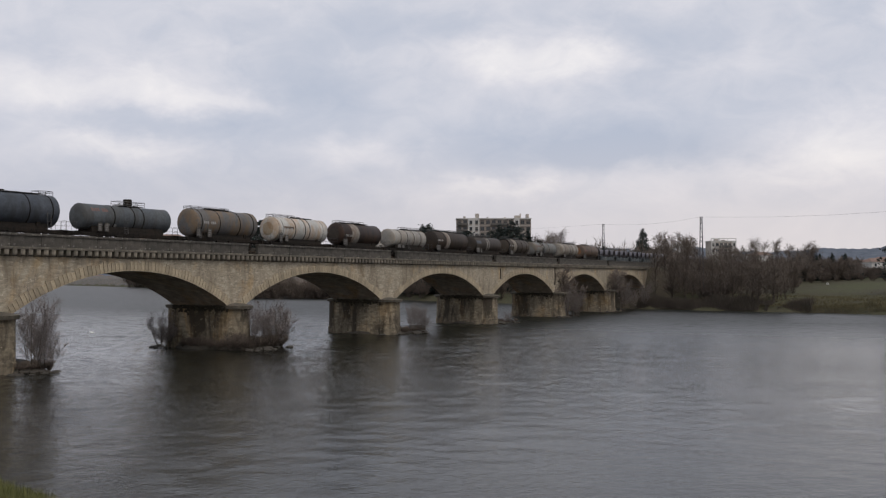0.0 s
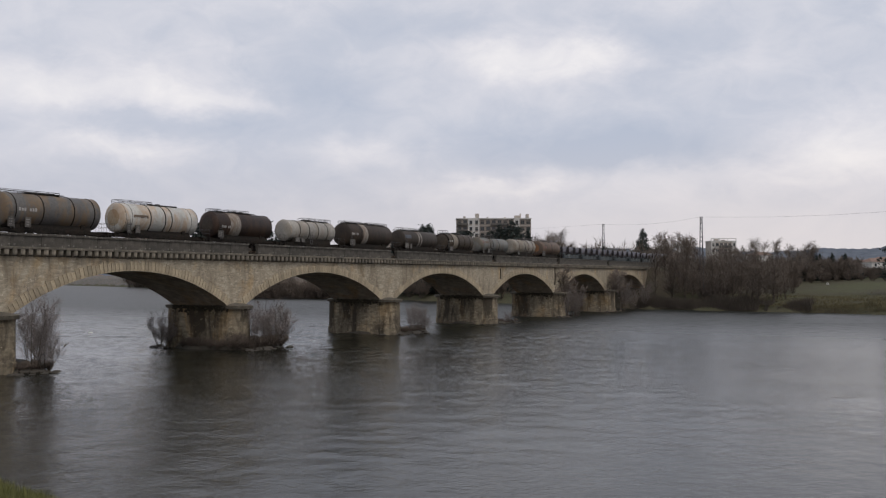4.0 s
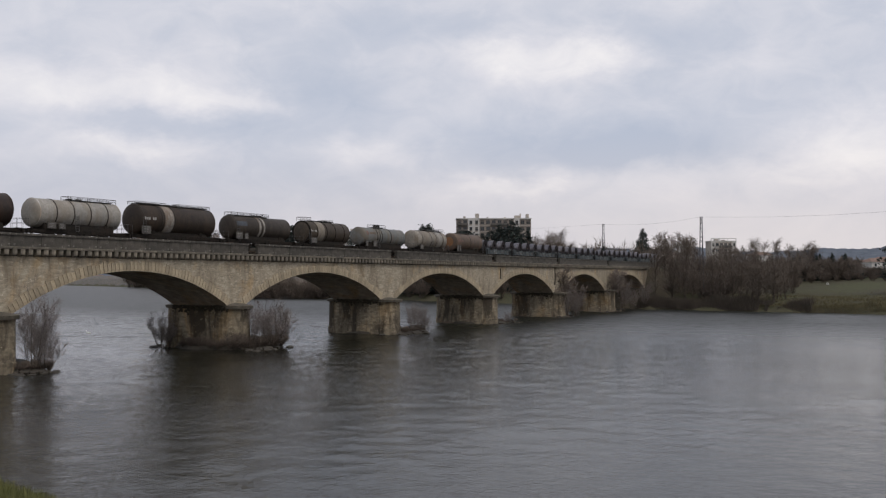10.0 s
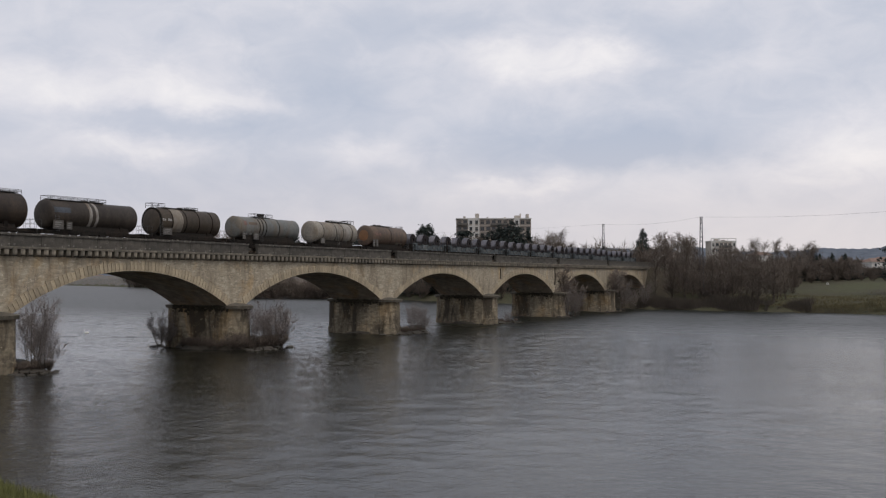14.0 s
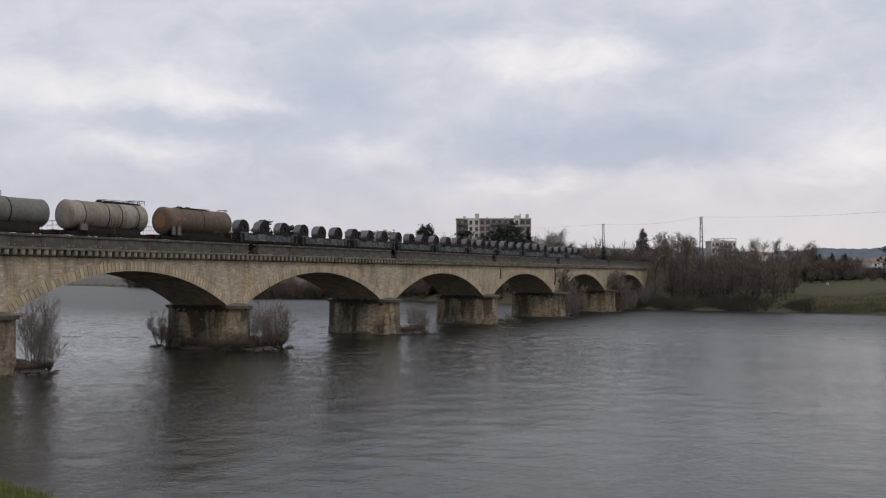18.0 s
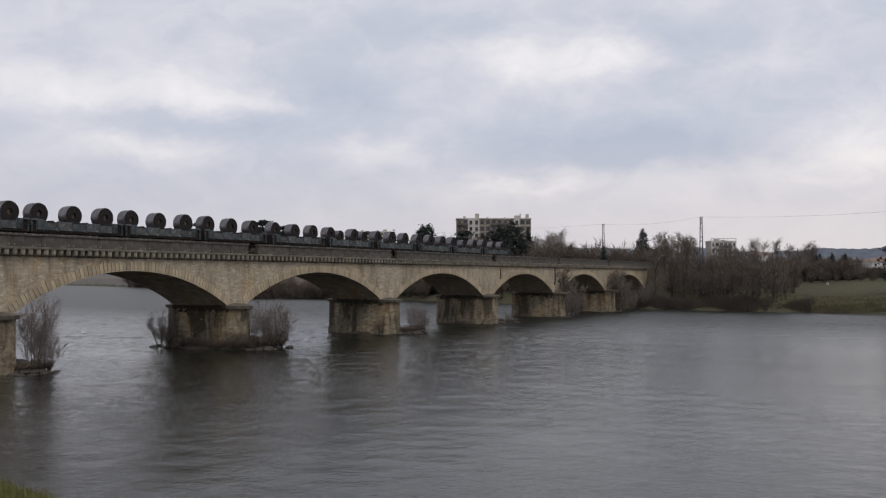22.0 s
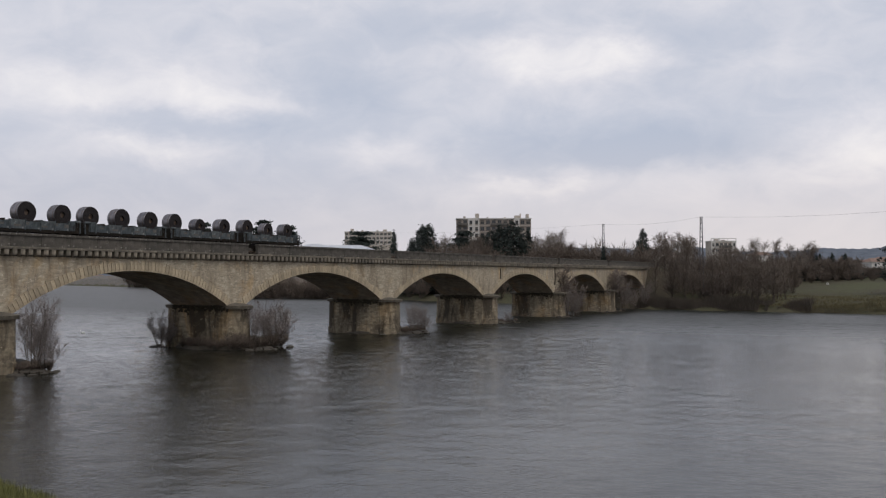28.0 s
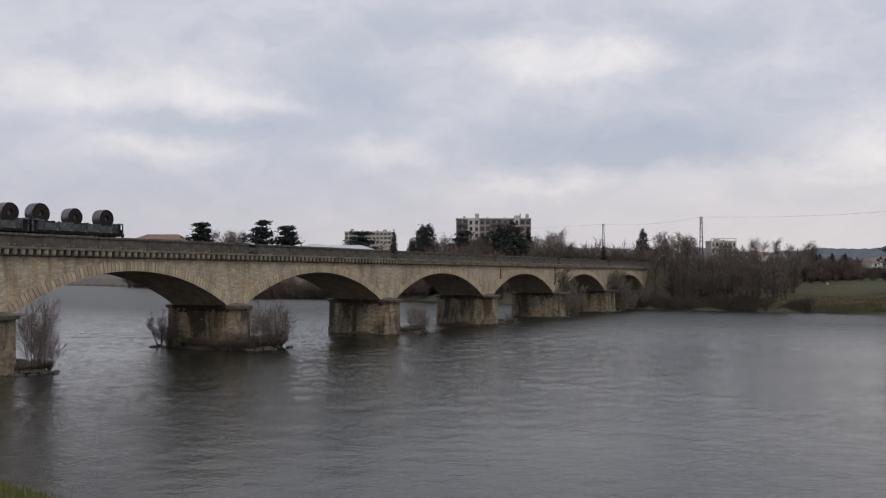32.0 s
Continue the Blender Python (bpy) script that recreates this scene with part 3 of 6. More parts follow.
def spandrels():
    n = 30
    for side, (y0, y1) in (("near", (FACE, FACE + 0.7)), ("far", (BACK - 0.7, BACK))):
        for i, (c, half) in enumerate(ARCHES):
            left = START if i == 0 else PIERS[i - 1]
            right = END if i == len(ARCHES) - 1 else PIERS[i]
            s = Shape()
            us = [left - c, -half - 0.001] + [half * (2 * k / n - 1) for k in range(n + 1)] + [half + 0.001, right - c]
            base = [SPRING - 0.4 if abs(u) > half else arch(u, half) for u in us]
            for y in (y0, y1):
                s.v += [(c + u, y, b) for u, b in zip(us, base)] + [(c + u, y, TOP) for u in us]
            k = len(us)
            for q in range(k - 1):
                s.f += [(q, q + 1, k + q + 1, k + q), (2 * k + q, 3 * k + q, 3 * k + q + 1, 2 * k + q + 1)]
            part("spandrel_wall", s, STONE, bridge, "rough beige rubble stone wall above the arch" if side == "near" else "")


def vaults():
    n = 30
    for c, half in ARCHES:
        s = Shape()
        us = [half * (2 * k / n - 1) for k in range(n + 1)]
        for y in (FACE + 0.02, BACK - 0.02):
            s.v += [(c + u, y, arch(u, half)) for u in us] + [(c + u, y, arch(u, half) + 0.5) for u in us]
        k = n + 1
        for i in range(n):
            s.f += [(i, 2 * k + i, 2 * k + i + 1, i + 1), (k + i, k + i + 1, 3 * k + i + 1, 3 * k + i)]
        part("vault", s, SOFFIT, bridge, "shaded stone underside of the arch", True)


def arch_ring():
    """Cut stones of the arch's edge, alternately long and short."""
    count = 62
    shapes = {}
    rest = Shape()
    rnd = random.Random(9)
    for i, (c, half) in enumerate(ARCHES):
        r0 = radius(half)
        turn = math.asin(half / r0)
        step = 2 * turn / count
        for k in range(count):
            depth = rnd.choice((0.8, 0.92, 1.04))
            e = step / 2 - 0.026 / r0
            vs = [(r * math.sin(q), y, r * math.cos(q)) for y in (-0.07, 0.35) for r in (r0, r0 + depth) for q in (-e, e)]
            fs = [(0, 1, 3, 2), (4, 6, 7, 5), (0, 4, 5, 1), (2, 3, 7, 6), (0, 2, 6, 4), (1, 5, 7, 3)]
            m = pose(c, FACE + rnd.uniform(-0.015, 0.015), CROWN - r0, 0, math.degrees(turn * (2 * (k + 0.5) / count - 1)), 0)
            if 1 <= i <= 4:
                if (half, depth) not in shapes:
                    shapes[half, depth] = Shape().add(vs, fs).mesh("voussoir", ASHLAR)
                part("voussoir", shapes[half, depth], ASHLAR, bridge).matrix_basis = m
            else:
                rest.add([m @ Vector(v) for v in vs], fs)
    tagged(part("voussoir", rest, ASHLAR, bridge), kind="stuff")


def pier(c, half, wet=True):
    s = Shape()
    wide = min(half, 1.75)
    s.box(c - half, c + half, FACE + 0.03, BACK - 0.03, -2, SPRING - 0.35)
    part("pier_body", s, PIER_STONE, bridge, "stained stone pier standing in the water" if wet else "stone pier on the bank")
    for y, d in ((FACE, -1), (BACK, 1)):
        s = Shape()
        ring = [(c + wide * math.cos(t), y + d * 1.75 * math.sin(t)) for t in (math.pi * k / 14 for k in range(15))]
        for z, g in ((-2, 1.06), (0.9, 1.06), (0.95, 1.0), (SPRING - 0.35, 0.97)):
            s.v += [(c + (p - c) * g, y + (q - y) * g, z) for p, q in ring]
        s.f = [(i * 15 + k, i * 15 + k + 1, (i + 1) * 15 + k + 1, (i + 1) * 15 + k) for i in range(3) for k in range(14)]
        part("cutwater", s, PIER_STONE, bridge, "rounded stone cutwater", True)
        s = Shape()
        for z, g in ((SPRING - 0.35, 1.0), (SPRING - 0.35, 1.16), (SPRING - 0.02, 1.2), (SPRING + 0.02, 1.1), (SPRING + 0.22, 0.5), (SPRING + 0.3, 0.02)):
            s.v += [(c + (p - c) * g, y + (q - y) * g, z) for p, q in ring]
        s.f = [(i * 15 + k, i * 15 + k + 1, (i + 1) * 15 + k + 1, (i + 1) * 15 + k) for i in range(5) for k in range(14)]
        part("cutwater_cap", s, CAP_STONE, bridge, "mossy conical stone cap", True)
    s = Shape()
    s.box(c - half - 0.14, c + half + 0.14, FACE + 0.05, BACK - 0.05, SPRING - 0.35, SPRING, 0.03)
    part("impost", s, CAP_STONE, bridge)
    rnd = random.Random(int(c * 10))
    moss = Shape()
    for k in range(380):
        y, side = rnd.uniform(FACE - 0.1, BACK), rnd.choice((-1, -1, 1))
        low = abs(rnd.gauss(0, 0.6)) * (0.3 + 0.9 * abs(noise.noise(Vector((y * 0.9, c, side)))))
        p = Vector((c + side * (half + (0.1 if low < 0.35 else 0.0) + rnd.uniform(-0.04, 0.05)), y, SPRING - 0.05 - low))
        r = rnd.uniform(0.05, 0.2)
        ring = [p + Vector((r * g * math.cos(q), r * g * math.sin(q), r * z)) for z, g in ((-0.9, 0.5), (0.0, 1.0), (0.7, 0.5)) for q in (1.257 * j + k for j in range(5))]
        moss.add(ring, [(i * 5 + j, i * 5 + (j + 1) % 5, i * 5 + 5 + (j + 1) % 5, i * 5 + 5 + j) for i in range(2) for j in range(5)] + [tuple(range(10, 15))])
    tagged(part("moss", moss, MOSS, bridge, "dark moss and ivy along the pier's top"), kind="stuff")


def stone_courses():
    """Corbels, cornice slabs and parapet blocks along both edges."""
    corbel = Shape().add([(x, y, z) for x in (-0.215, 0.215) for y, z in ((0, 0), (0, 0.56), (-0.5, 0.56), (-0.5, 0.1), (-0.36, 0.0))],
                         [(0, 1, 2, 3, 4), (9, 8, 7, 6, 5), (0, 4, 9, 5), (4, 3, 8, 9), (3, 2, 7, 8), (2, 1, 6, 7)]).mesh("corbel", CORNICE)
    xs = [START + 0.4 + 0.78 * i for i in range(int((END - START) / 0.78))]
    rest = Shape()
    for x in xs:
        if 44 < x < 250:
            part("corbel", corbel, CORNICE, bridge).location = (x, FACE, TOP - 0.57)
        else:
            rest.box(x - 0.2, x + 0.2, FACE - 0.34, FACE, TOP - 0.3, TOP - 0.02)
        rest.box(x - 0.2, x + 0.2, BACK, BACK + 0.34, TOP - 0.3, TOP - 0.02)
    tagged(part("corbel", rest, CORNICE, bridge), kind="stuff")
    # dark strip that paints the shade under the cornice into the corbel gaps
    part("corbel_band", Shape().box(START, END, FACE - 0.03, FACE + 0.2, TOP - 0.62, TOP - 0.004), PARAPET, bridge, "stone band coloured dark as shade between the corbels")
    rnd = random.Random(4)
    slab = Shape().box(-0.895, 0.895, -0.54, 0.5, 0, 0.2, 0.025).mesh("cornice_slab", CORNICE)
    x = START + 0.9
    while x < END - 0.9:
        ob = part("cornice_slab", slab, CORNICE, bridge)
        ob.location = (x, FACE + rnd.uniform(-0.015, 0.015), TOP + rnd.uniform(-0.006, 0.006))
        x += 1.8
    part("far_cornice", Shape().box(START, END, BACK - 0.5, BACK + 0.42, TOP, TOP + 0.2), CORNICE, bridge)
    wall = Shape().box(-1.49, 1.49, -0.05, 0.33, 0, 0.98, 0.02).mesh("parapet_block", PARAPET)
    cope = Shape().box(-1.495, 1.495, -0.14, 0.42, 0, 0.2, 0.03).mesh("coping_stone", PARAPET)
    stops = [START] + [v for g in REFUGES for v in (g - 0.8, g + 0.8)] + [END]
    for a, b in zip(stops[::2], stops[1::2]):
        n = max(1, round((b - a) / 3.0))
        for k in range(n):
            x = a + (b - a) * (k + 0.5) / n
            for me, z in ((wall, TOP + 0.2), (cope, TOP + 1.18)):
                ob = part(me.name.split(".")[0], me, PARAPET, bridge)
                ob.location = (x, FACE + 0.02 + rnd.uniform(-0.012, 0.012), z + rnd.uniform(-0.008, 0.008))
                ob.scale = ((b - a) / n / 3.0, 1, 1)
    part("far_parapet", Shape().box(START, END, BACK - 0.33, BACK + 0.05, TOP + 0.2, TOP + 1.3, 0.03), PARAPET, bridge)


def small_marks():
    for x, z0, z1 in ((148.8, 7.7, 9.5), (174.3, 6.4, 9.7)):
        part("drain_pipe", Shape().tube([(x, FACE - 0.1, z1), (x + 0.12, FACE - 0.12, (z0 + z1) / 2), (x - 0.05, FACE - 0.1, z0)], 0.09, 6), UNDER, bridge, "dark rusted drain pipe")
    for x, z, w, h in ((56.8, 9.25, 0.42, 0.22), (59.8, 9.05, 0.3, 0.18), (75.3, 8.6, 0.34, 0.2)):
        part("pale_stone", Shape().box(x - w / 2, x + w / 2, FACE - 0.03, FACE + 0.1, z - h / 2, z + h / 2, 0.015), ASHLAR, bridge, "single pale stone set in the wall")


small_marks()
spandrels()
vaults()
arch_ring()
stone_courses()
for c, half in zip(PIERS, WIDTHS):
    pier(c, half, 30 < c < 240)
part("deck", Shape().box(START, END, FACE + 0.35, BACK - 0.35, TOP - 0.5, TOP + 0.18), BALLAST, bridge, "grey ballast bed on the deck")
for a, b in ((START, ENDS[0][0]), (ENDS[-1][1], END)):
    part("abutment", Shape().box(a, b, FACE + 0.02, BACK - 0.02, -2, TOP), STONE, bridge, "stone abutment wall")


def track(name, yc):
    t = thing(name, "rusty steel railway track on ballast", "railway track", "", "structure")
    for d in (-0.75, 0.75):
        s = Shape().box(-420, 620, yc + d - 0.07, yc + d + 0.07, RAIL - 0.15, RAIL - 0.13)
        s.box(-420, 620, yc + d - 0.01, yc + d + 0.01, RAIL - 0.13, RAIL - 0.04).box(-420, 620, yc + d - 0.036, yc + d + 0.036, RAIL - 0.04, RAIL)
        part("rail", s, STEEL, t)
    s = Shape()
    for i in range(1700):
        x = -420 + i * 0.61
        s.box(x - 0.12, x + 0.12, yc - 1.25, yc + 1.25, RAIL - 0.3, RAIL - 0.15)
    tagged(part("sleeper", s, BARK, t, "weathered wooden sleepers"), kind="stuff")


track("railway_track", TRACK)
track("railway_track", 76.1)
bed = Shape()
for a, b in ((-430, START), (END, 640)):
    bed.add([(a, 69.9, 9.6), (b, 69.9, 9.6), (b, 70.9, RAIL - 0.28), (a, 70.9, RAIL - 0.28), (a, 77.9, RAIL - 0.28), (b, 77.9, RAIL - 0.28), (b, 78.9, 9.6), (a, 78.9, 9.6)],
            [(0, 1, 2, 3), (3, 2, 5, 4), (4, 5, 6, 7)])
whole("ballast_bed", bed, BALLAST, "grey stone ballast bed under the railway track", "ballast", "structure")



# ---- trees and shrubs ----
def grow(rnd, wood, twigs, base, way, length, radius, level, levels, spread, droop=0.0, kids=(7, 6, 6, 5), twig=0.03, twig_len=0.9):
    """One branch and, out of it, smaller ones; the last ones are thin slivers."""
    pts, rad = [Vector(base)], [radius]
    d = Vector(way).normalized()
    segs = 4 if level == 0 else (3 if level == 1 else 2)
    for i in range(segs):
        d = (d + Vector((rnd.uniform(-1, 1), rnd.uniform(-1, 1), rnd.uniform(-0.6, 0.8) - droop)) * 0.16).normalized()
        pts.append(pts[-1] + d * length / segs)
        rad.append(radius * (1 - 0.75 * (i + 1) / segs))
    if level < 3:
        wood.tube(pts, rad, 6 if level == 0 else (4 if level == 1 else 3), False)
    else:
        side = d.cross(Vector((rnd.uniform(-1, 1), rnd.uniform(-1, 1), rnd.uniform(-1, 1)))).normalized() * twig
        twigs.add([pts[0] - side, pts[0] + side, pts[-1]], [(0, 1, 2)])
    if level >= levels:
        return
    for k in range(kids[level]):
        f = rnd.uniform(0.3 if level == 0 else 0.15, 1.0)
        i = min(int(f * segs), segs - 1)
        p = pts[i].lerp(pts[i + 1], f * segs - i)
        a = d.orthogonal().normalized()
        a = Matrix.Rotation(rnd.uniform(0, 6.283), 3, d) @ a
        w = (d * rnd.uniform(0.5, 1.0) + a * spread * rnd.uniform(0.6, 1.2) + Vector((0, 0, 0.18 - droop))).normalized()
        ln = length * rnd.uniform(0.42, 0.66) * (1.15 - 0.45 * f) if level < 2 else twig_len * rnd.uniform(0.6, 1.4)
        grow(rnd, wood, twigs, p, w, ln, radius * 0.42 * (1.1 - 0.4 * f), level + 1, levels, spread, droop, kids, twig, twig_len)


def bare_tree(seed, height, spread=0.9, kids=(10, 7, 8, 5), twig=0.03, twig_len=1.0, trunk=0.02, twigs_of=None, label="bare winter tree with brown twigs"):
    rnd = random.Random(seed)
    wood, twigs = Shape(), Shape()
    grow(rnd, wood, twigs, (0, 0, -0.3), (rnd.uniform(-0.06, 0.06), rnd.uniform(-0.06, 0.06), 1), height * 0.78, height * trunk, 0, 4, spread, 0, kids, twig, twig_len)
    t = thing("tree", label, "tree")
    part("trunk", wood, BARK, t)
    part("crown", twigs, twigs_of or TWIG, t, "leafless crown of thin twigs")
    return t


def shrub(seed, height, stems, lean=0.5, twig=0.018, twigs_of=None, label="leafless riverside shrub with many thin stems"):
    rnd = random.Random(seed)
    wood, twigs = Shape(), Shape()
    for k in range(stems):
        a = rnd.uniform(0, 6.283)
        w = Vector((math.cos(a) * lean * rnd.random() ** 0.7, math.sin(a) * lean * rnd.random() ** 0.7, 1))
        b = (math.cos(a) * rnd.uniform(0, 0.7), math.sin(a) * rnd.uniform(0, 0.7), -0.2)
        grow(rnd, wood, twigs, b, w, height * rnd.uniform(0.45, 0.8), 0.045, 1, 4, 0.6, 0, (0, 6, 6, 3), twig, height * 0.13)
    t = thing("shrub", label, "shrub")
    part("trunk", wood, BARK, t)
    part("crown", twigs, twigs_of or TWIG, t)
    return t


def conifer(seed, height, width, shape="spire", label="dark green conifer"):
    """Needle clumps on boughs. spire: narrow and pointed; cedar: broad flat tiers with gaps."""
    rnd = random.Random(seed)
    wood, needles = Shape(), Shape()
    wood.tube([(0, 0, -0.4), (0.1, 0, height * 0.5), (0, 0.1, height * 0.97)], [height * 0.022, height * 0.014, 0.04], 7, False)

    def clump(c, size):
        u = Vector((rnd.uniform(-1, 1), rnd.uniform(-1, 1), rnd.uniform(-0.6, 0.4))).normalized() * size
        w = u.cross(Vector((rnd.uniform(-1, 1), rnd.uniform(-1, 1), rnd.uniform(-1, 1)))).normalized() * size * rnd.uniform(0.3, 0.6)
        needles.add([c - u, c + w, c + u, c - w], [(0, 1, 2, 3)])

    if shape == "spire":
        for k in range(int(height * 60 * max(1.0, width / 3.2))):
            f = 1 - math.sqrt(rnd.random())
            a = rnd.uniform(0, 6.283)
            lobe = 0.8 + 0.24 * noise.noise(Vector((math.cos(a) * 1.6, math.sin(a) * 1.6, f * 7 + seed)))
            r = width * ((1 - f) ** 0.85 + 0.02) * lobe
            z = height * (0.04 + 0.97 * f)
            tip = Vector((math.cos(a) * r, math.sin(a) * r, z - r * 0.18))
            if k % 5 == 0:
                wood.tube([(0, 0, z), tip], [0.04, 0.01], 3, False)
            for q in range(9):
                g = rnd.uniform(0.35, 1.03)
                clump(Vector((tip.x * g, tip.y * g, z - r * 0.18 * g)) + Vector((rnd.gauss(0, 0.16), rnd.gauss(0, 0.16), rnd.gauss(0, 0.2))), rnd.uniform(0.18, 0.42) * (0.6 + 0.4 * (1 - f)))
    else:
        tiers = 11
        for i in range(tiers):
            f = (i + rnd.uniform(-0.3, 0.3)) / tiers
            z = height * (0.22 + 0.76 * f)
            reach = width * (0.14 + 0.98 * (1 - abs(f - 0.3)) ** 1.7) * rnd.uniform(0.7, 1.05)
            for k in range(7):
                a = rnd.uniform(0, 6.283)
                r = reach * rnd.uniform(0.5, 1.1)
                rise = r * rnd.uniform(0.02, 0.3)
                tip = Vector((math.cos(a) * r, math.sin(a) * r, z + rise))
                wood.tube([(0, 0, z - 0.3), Vector((tip.x * 0.55, tip.y * 0.55, z + rise * 0.4)), tip], [0.07, 0.045, 0.015], 3, False)
                for q in range(84):
                    g = rnd.uniform(0.12, 1.04)
                    s = 0.3 + r * 0.16 * g
                    clump(Vector((tip.x * g, tip.y * g, z + rise * g)) + Vector((rnd.gauss(0, s), rnd.gauss(0, s), rnd.gauss(0, 0.22))), rnd.uniform(0.2, 0.5))
    t = thing("conifer", label, "tree")
    part("trunk", wood, BARK, t)
    part("crown", needles, NEEDLE, t, "dense dark needles")
    return t


def put(t, at, turn=0.0, size=1.0, z=None, first=[]):
    """A copy of a plant on the ground; the plant that was grown first takes the first place itself."""
    zz = ground_height(*at) if z is None else z
    if t.name not in first:
        first.append(t.name)
        ob = t
        ob.matrix_basis = pose(*at, zz, 0, 0, turn)
    else:
        ob = copy_thing(t, pose(*at, zz, 0, 0, turn))
    ob.scale = (size, size, size) if isinstance(size, (int, float)) else size
    return ob


def height_of(t):
    return max(v.co.z for o in t.children for v in o.data.vertices)


def slender_tree(seed, height):
    """A riverside tree with one straight trunk, rising side limbs and a long haze of upright twigs."""
    rnd = random.Random(seed)
    wood, twigs = Shape(), Shape()
    lean = Vector((rnd.uniform(-0.05, 0.05), rnd.uniform(-0.05, 0.05), 1)).normalized()
    wood.tube([lean * height * f + Vector((rnd.gauss(0, 0.08), rnd.gauss(0, 0.08), -0.3)) for f in (0, 0.25, 0.5, 0.75, 0.97)], [height * 0.016 * g for g in (1.0, 0.85, 0.62, 0.35, 0.08)], 6, False)
    for k in range(52):
        f = rnd.uniform(0.14, 0.9)
        a = rnd.uniform(0, 6.283)
        reach = height * 0.34 * (1.02 - f) ** 0.5 * rnd.uniform(0.6, 1.1)
        w = Vector((math.cos(a), math.sin(a), rnd.uniform(0.35, 1.3))).normalized()
        p = lean * height * f
        mid, tip = p + w * reach * 0.55, p + w * reach + Vector((0, 0, reach * 0.22))
        wood.tube([p, mid, tip], [height * 0.0055 * (1.15 - f), height * 0.003, 0.01], 3, False)
        for q in range(46):
            g = rnd.uniform(0.2, 1.0)
            b = p.lerp(mid, g / 0.55) if g < 0.55 else mid.lerp(tip, (g - 0.55) / 0.45)
            v = (w * 0.6 + Vector((rnd.gauss(0, 0.6), rnd.gauss(0, 0.6), 0.2 + rnd.gauss(0, 0.5)))).normalized() * rnd.uniform(0.5, 1.5)
            side = v.cross(Vector((rnd.uniform(-1, 1), rnd.uniform(-1, 1), rnd.uniform(-1, 1)))).normalized() * 0.016
            b = b + Vector((rnd.gauss(0, 0.28), rnd.gauss(0, 0.28), rnd.gauss(0, 0.28)))
            twigs.add([b - side, b + side, b + v], [(0, 1, 2)])
    t = thing("tree", "slender bare riverside tree with fine upright twigs", "tree")
    part("trunk", wood, BARK, t)
    part("crown", twigs, TWIG, t, "leafless haze of fine twigs")
    return t


rng = random.Random(11)
tall = [slender_tree(s, 14) for s in (1, 2, 3, 4)]
small = [bare_tree(s, 9, 1.1, (9, 7, 7, 5), 0.03, 0.8, twigs_of=TWIG_PALE, label="small bare tree with pale brown twigs") for s in (5, 6)]
thicket = [shrub(s, 5.5, 16, 0.75, 0.03, label="dense brown leafless thicket on the bank") for s in (21, 22)]

# the wooded bank beyond the bridge, down to the water
for i in range(26):
    y = 36 + i * 1.2 + rng.uniform(-1, 1)
    t = tall[i % 4]
    put(t, (along(EAST, y) + rng.uniform(2, 26), y), rng.uniform(0, 360), (*[rng.uniform(0.75, 1.0)] * 2, rng.uniform(7.0, 11.0) / height_of(t)))
for i in range(12):
    y = 50 + i * 1.6 + rng.uniform(-0.6, 0.6)
    t = thicket[i % 2]
    put(t, (along(EAST, y) + rng.uniform(4, 24), y), rng.uniform(0, 360), rng.uniform(3.0, 6.0) / height_of(t))


def bank_brush(name, material, label, count, y0, y1, depth, low, high, seed):
    """Countless thin stems in clumps along the far waterline."""
    rnd = random.Random(seed)
    s = Shape()
    while len(s.f) < count:
        y = rnd.uniform(y0, y1)
        x = along(EAST, y) + rnd.uniform(-0.3, 1.0) + abs(rnd.gauss(0, depth))
        n = noise.noise(Vector((x * 0.1, y * 0.22, seed))) + 0.5 * noise.noise(Vector((x * 0.5, y * 0.7, seed)))
        h = (low + (high - low) * min(max(n + 0.35, 0), 1)) * rnd.uniform(0.5, 1.05)
        if n < -0.35:
            continue
        z = max(ground_height(x, y), 0.0) - 0.1
        a, w = rnd.uniform(0, 6.283), rnd.uniform(0.012, 0.04)
        tip = (x + rnd.gauss(0, 0.22) * h, y + rnd.gauss(0, 0.22) * h, z + h)
        s.add([(x - w * math.cos(a), y - w * math.sin(a), z), (x + w * math.cos(a), y + w * math.sin(a), z), tip], [(0, 1, 2)])
    whole(name, s, material, label, "brush", "stuff")


bank_brush("bank_brush", BARK, "tangled dark brown leafless brush along the far waterline", 26000, 28, 70, 2.6, 0.9, 3.0, 3)
bank_brush("reeds", DRY_GRASS, "low brown reeds along the far waterline", 12000, -36, 34, 1.6, 0.6, 1.6, 6)
for i in range(24):
    x = 240 + i * 5 + rng.uniform(-2, 2)
    t = small[i % 2]
    put(t, (x, 62 + rng.uniform(-5, 3)), rng.uniform(0, 360), rng.uniform(4.5, 7.5) / height_of(t))
    t = thicket[i % 2]
    put(t, (x + 2, 65 + rng.uniform(-3, 2)), rng.uniform(0, 360), rng.uniform(2.5, 4.0) / height_of(t))

# thicket on the shore behind the second and third arch
for i in range(44):
    f = i / 43
    a0, b0 = (265.8, 232.8), (289.8, 157.8)
    spot = (a0[0] + (b0[0] - a0[0]) * f, a0[1] + (b0[1] - a0[1]) * f + rng.uniform(-4, 4))
    t = thicket[i % 2]
    put(t, spot, rng.uniform(0, 360), (1.5, 1.5, max(2.0, 8.67 - ground_height(*spot)) * rng.uniform(0.85, 1.1) / height_of(t)))
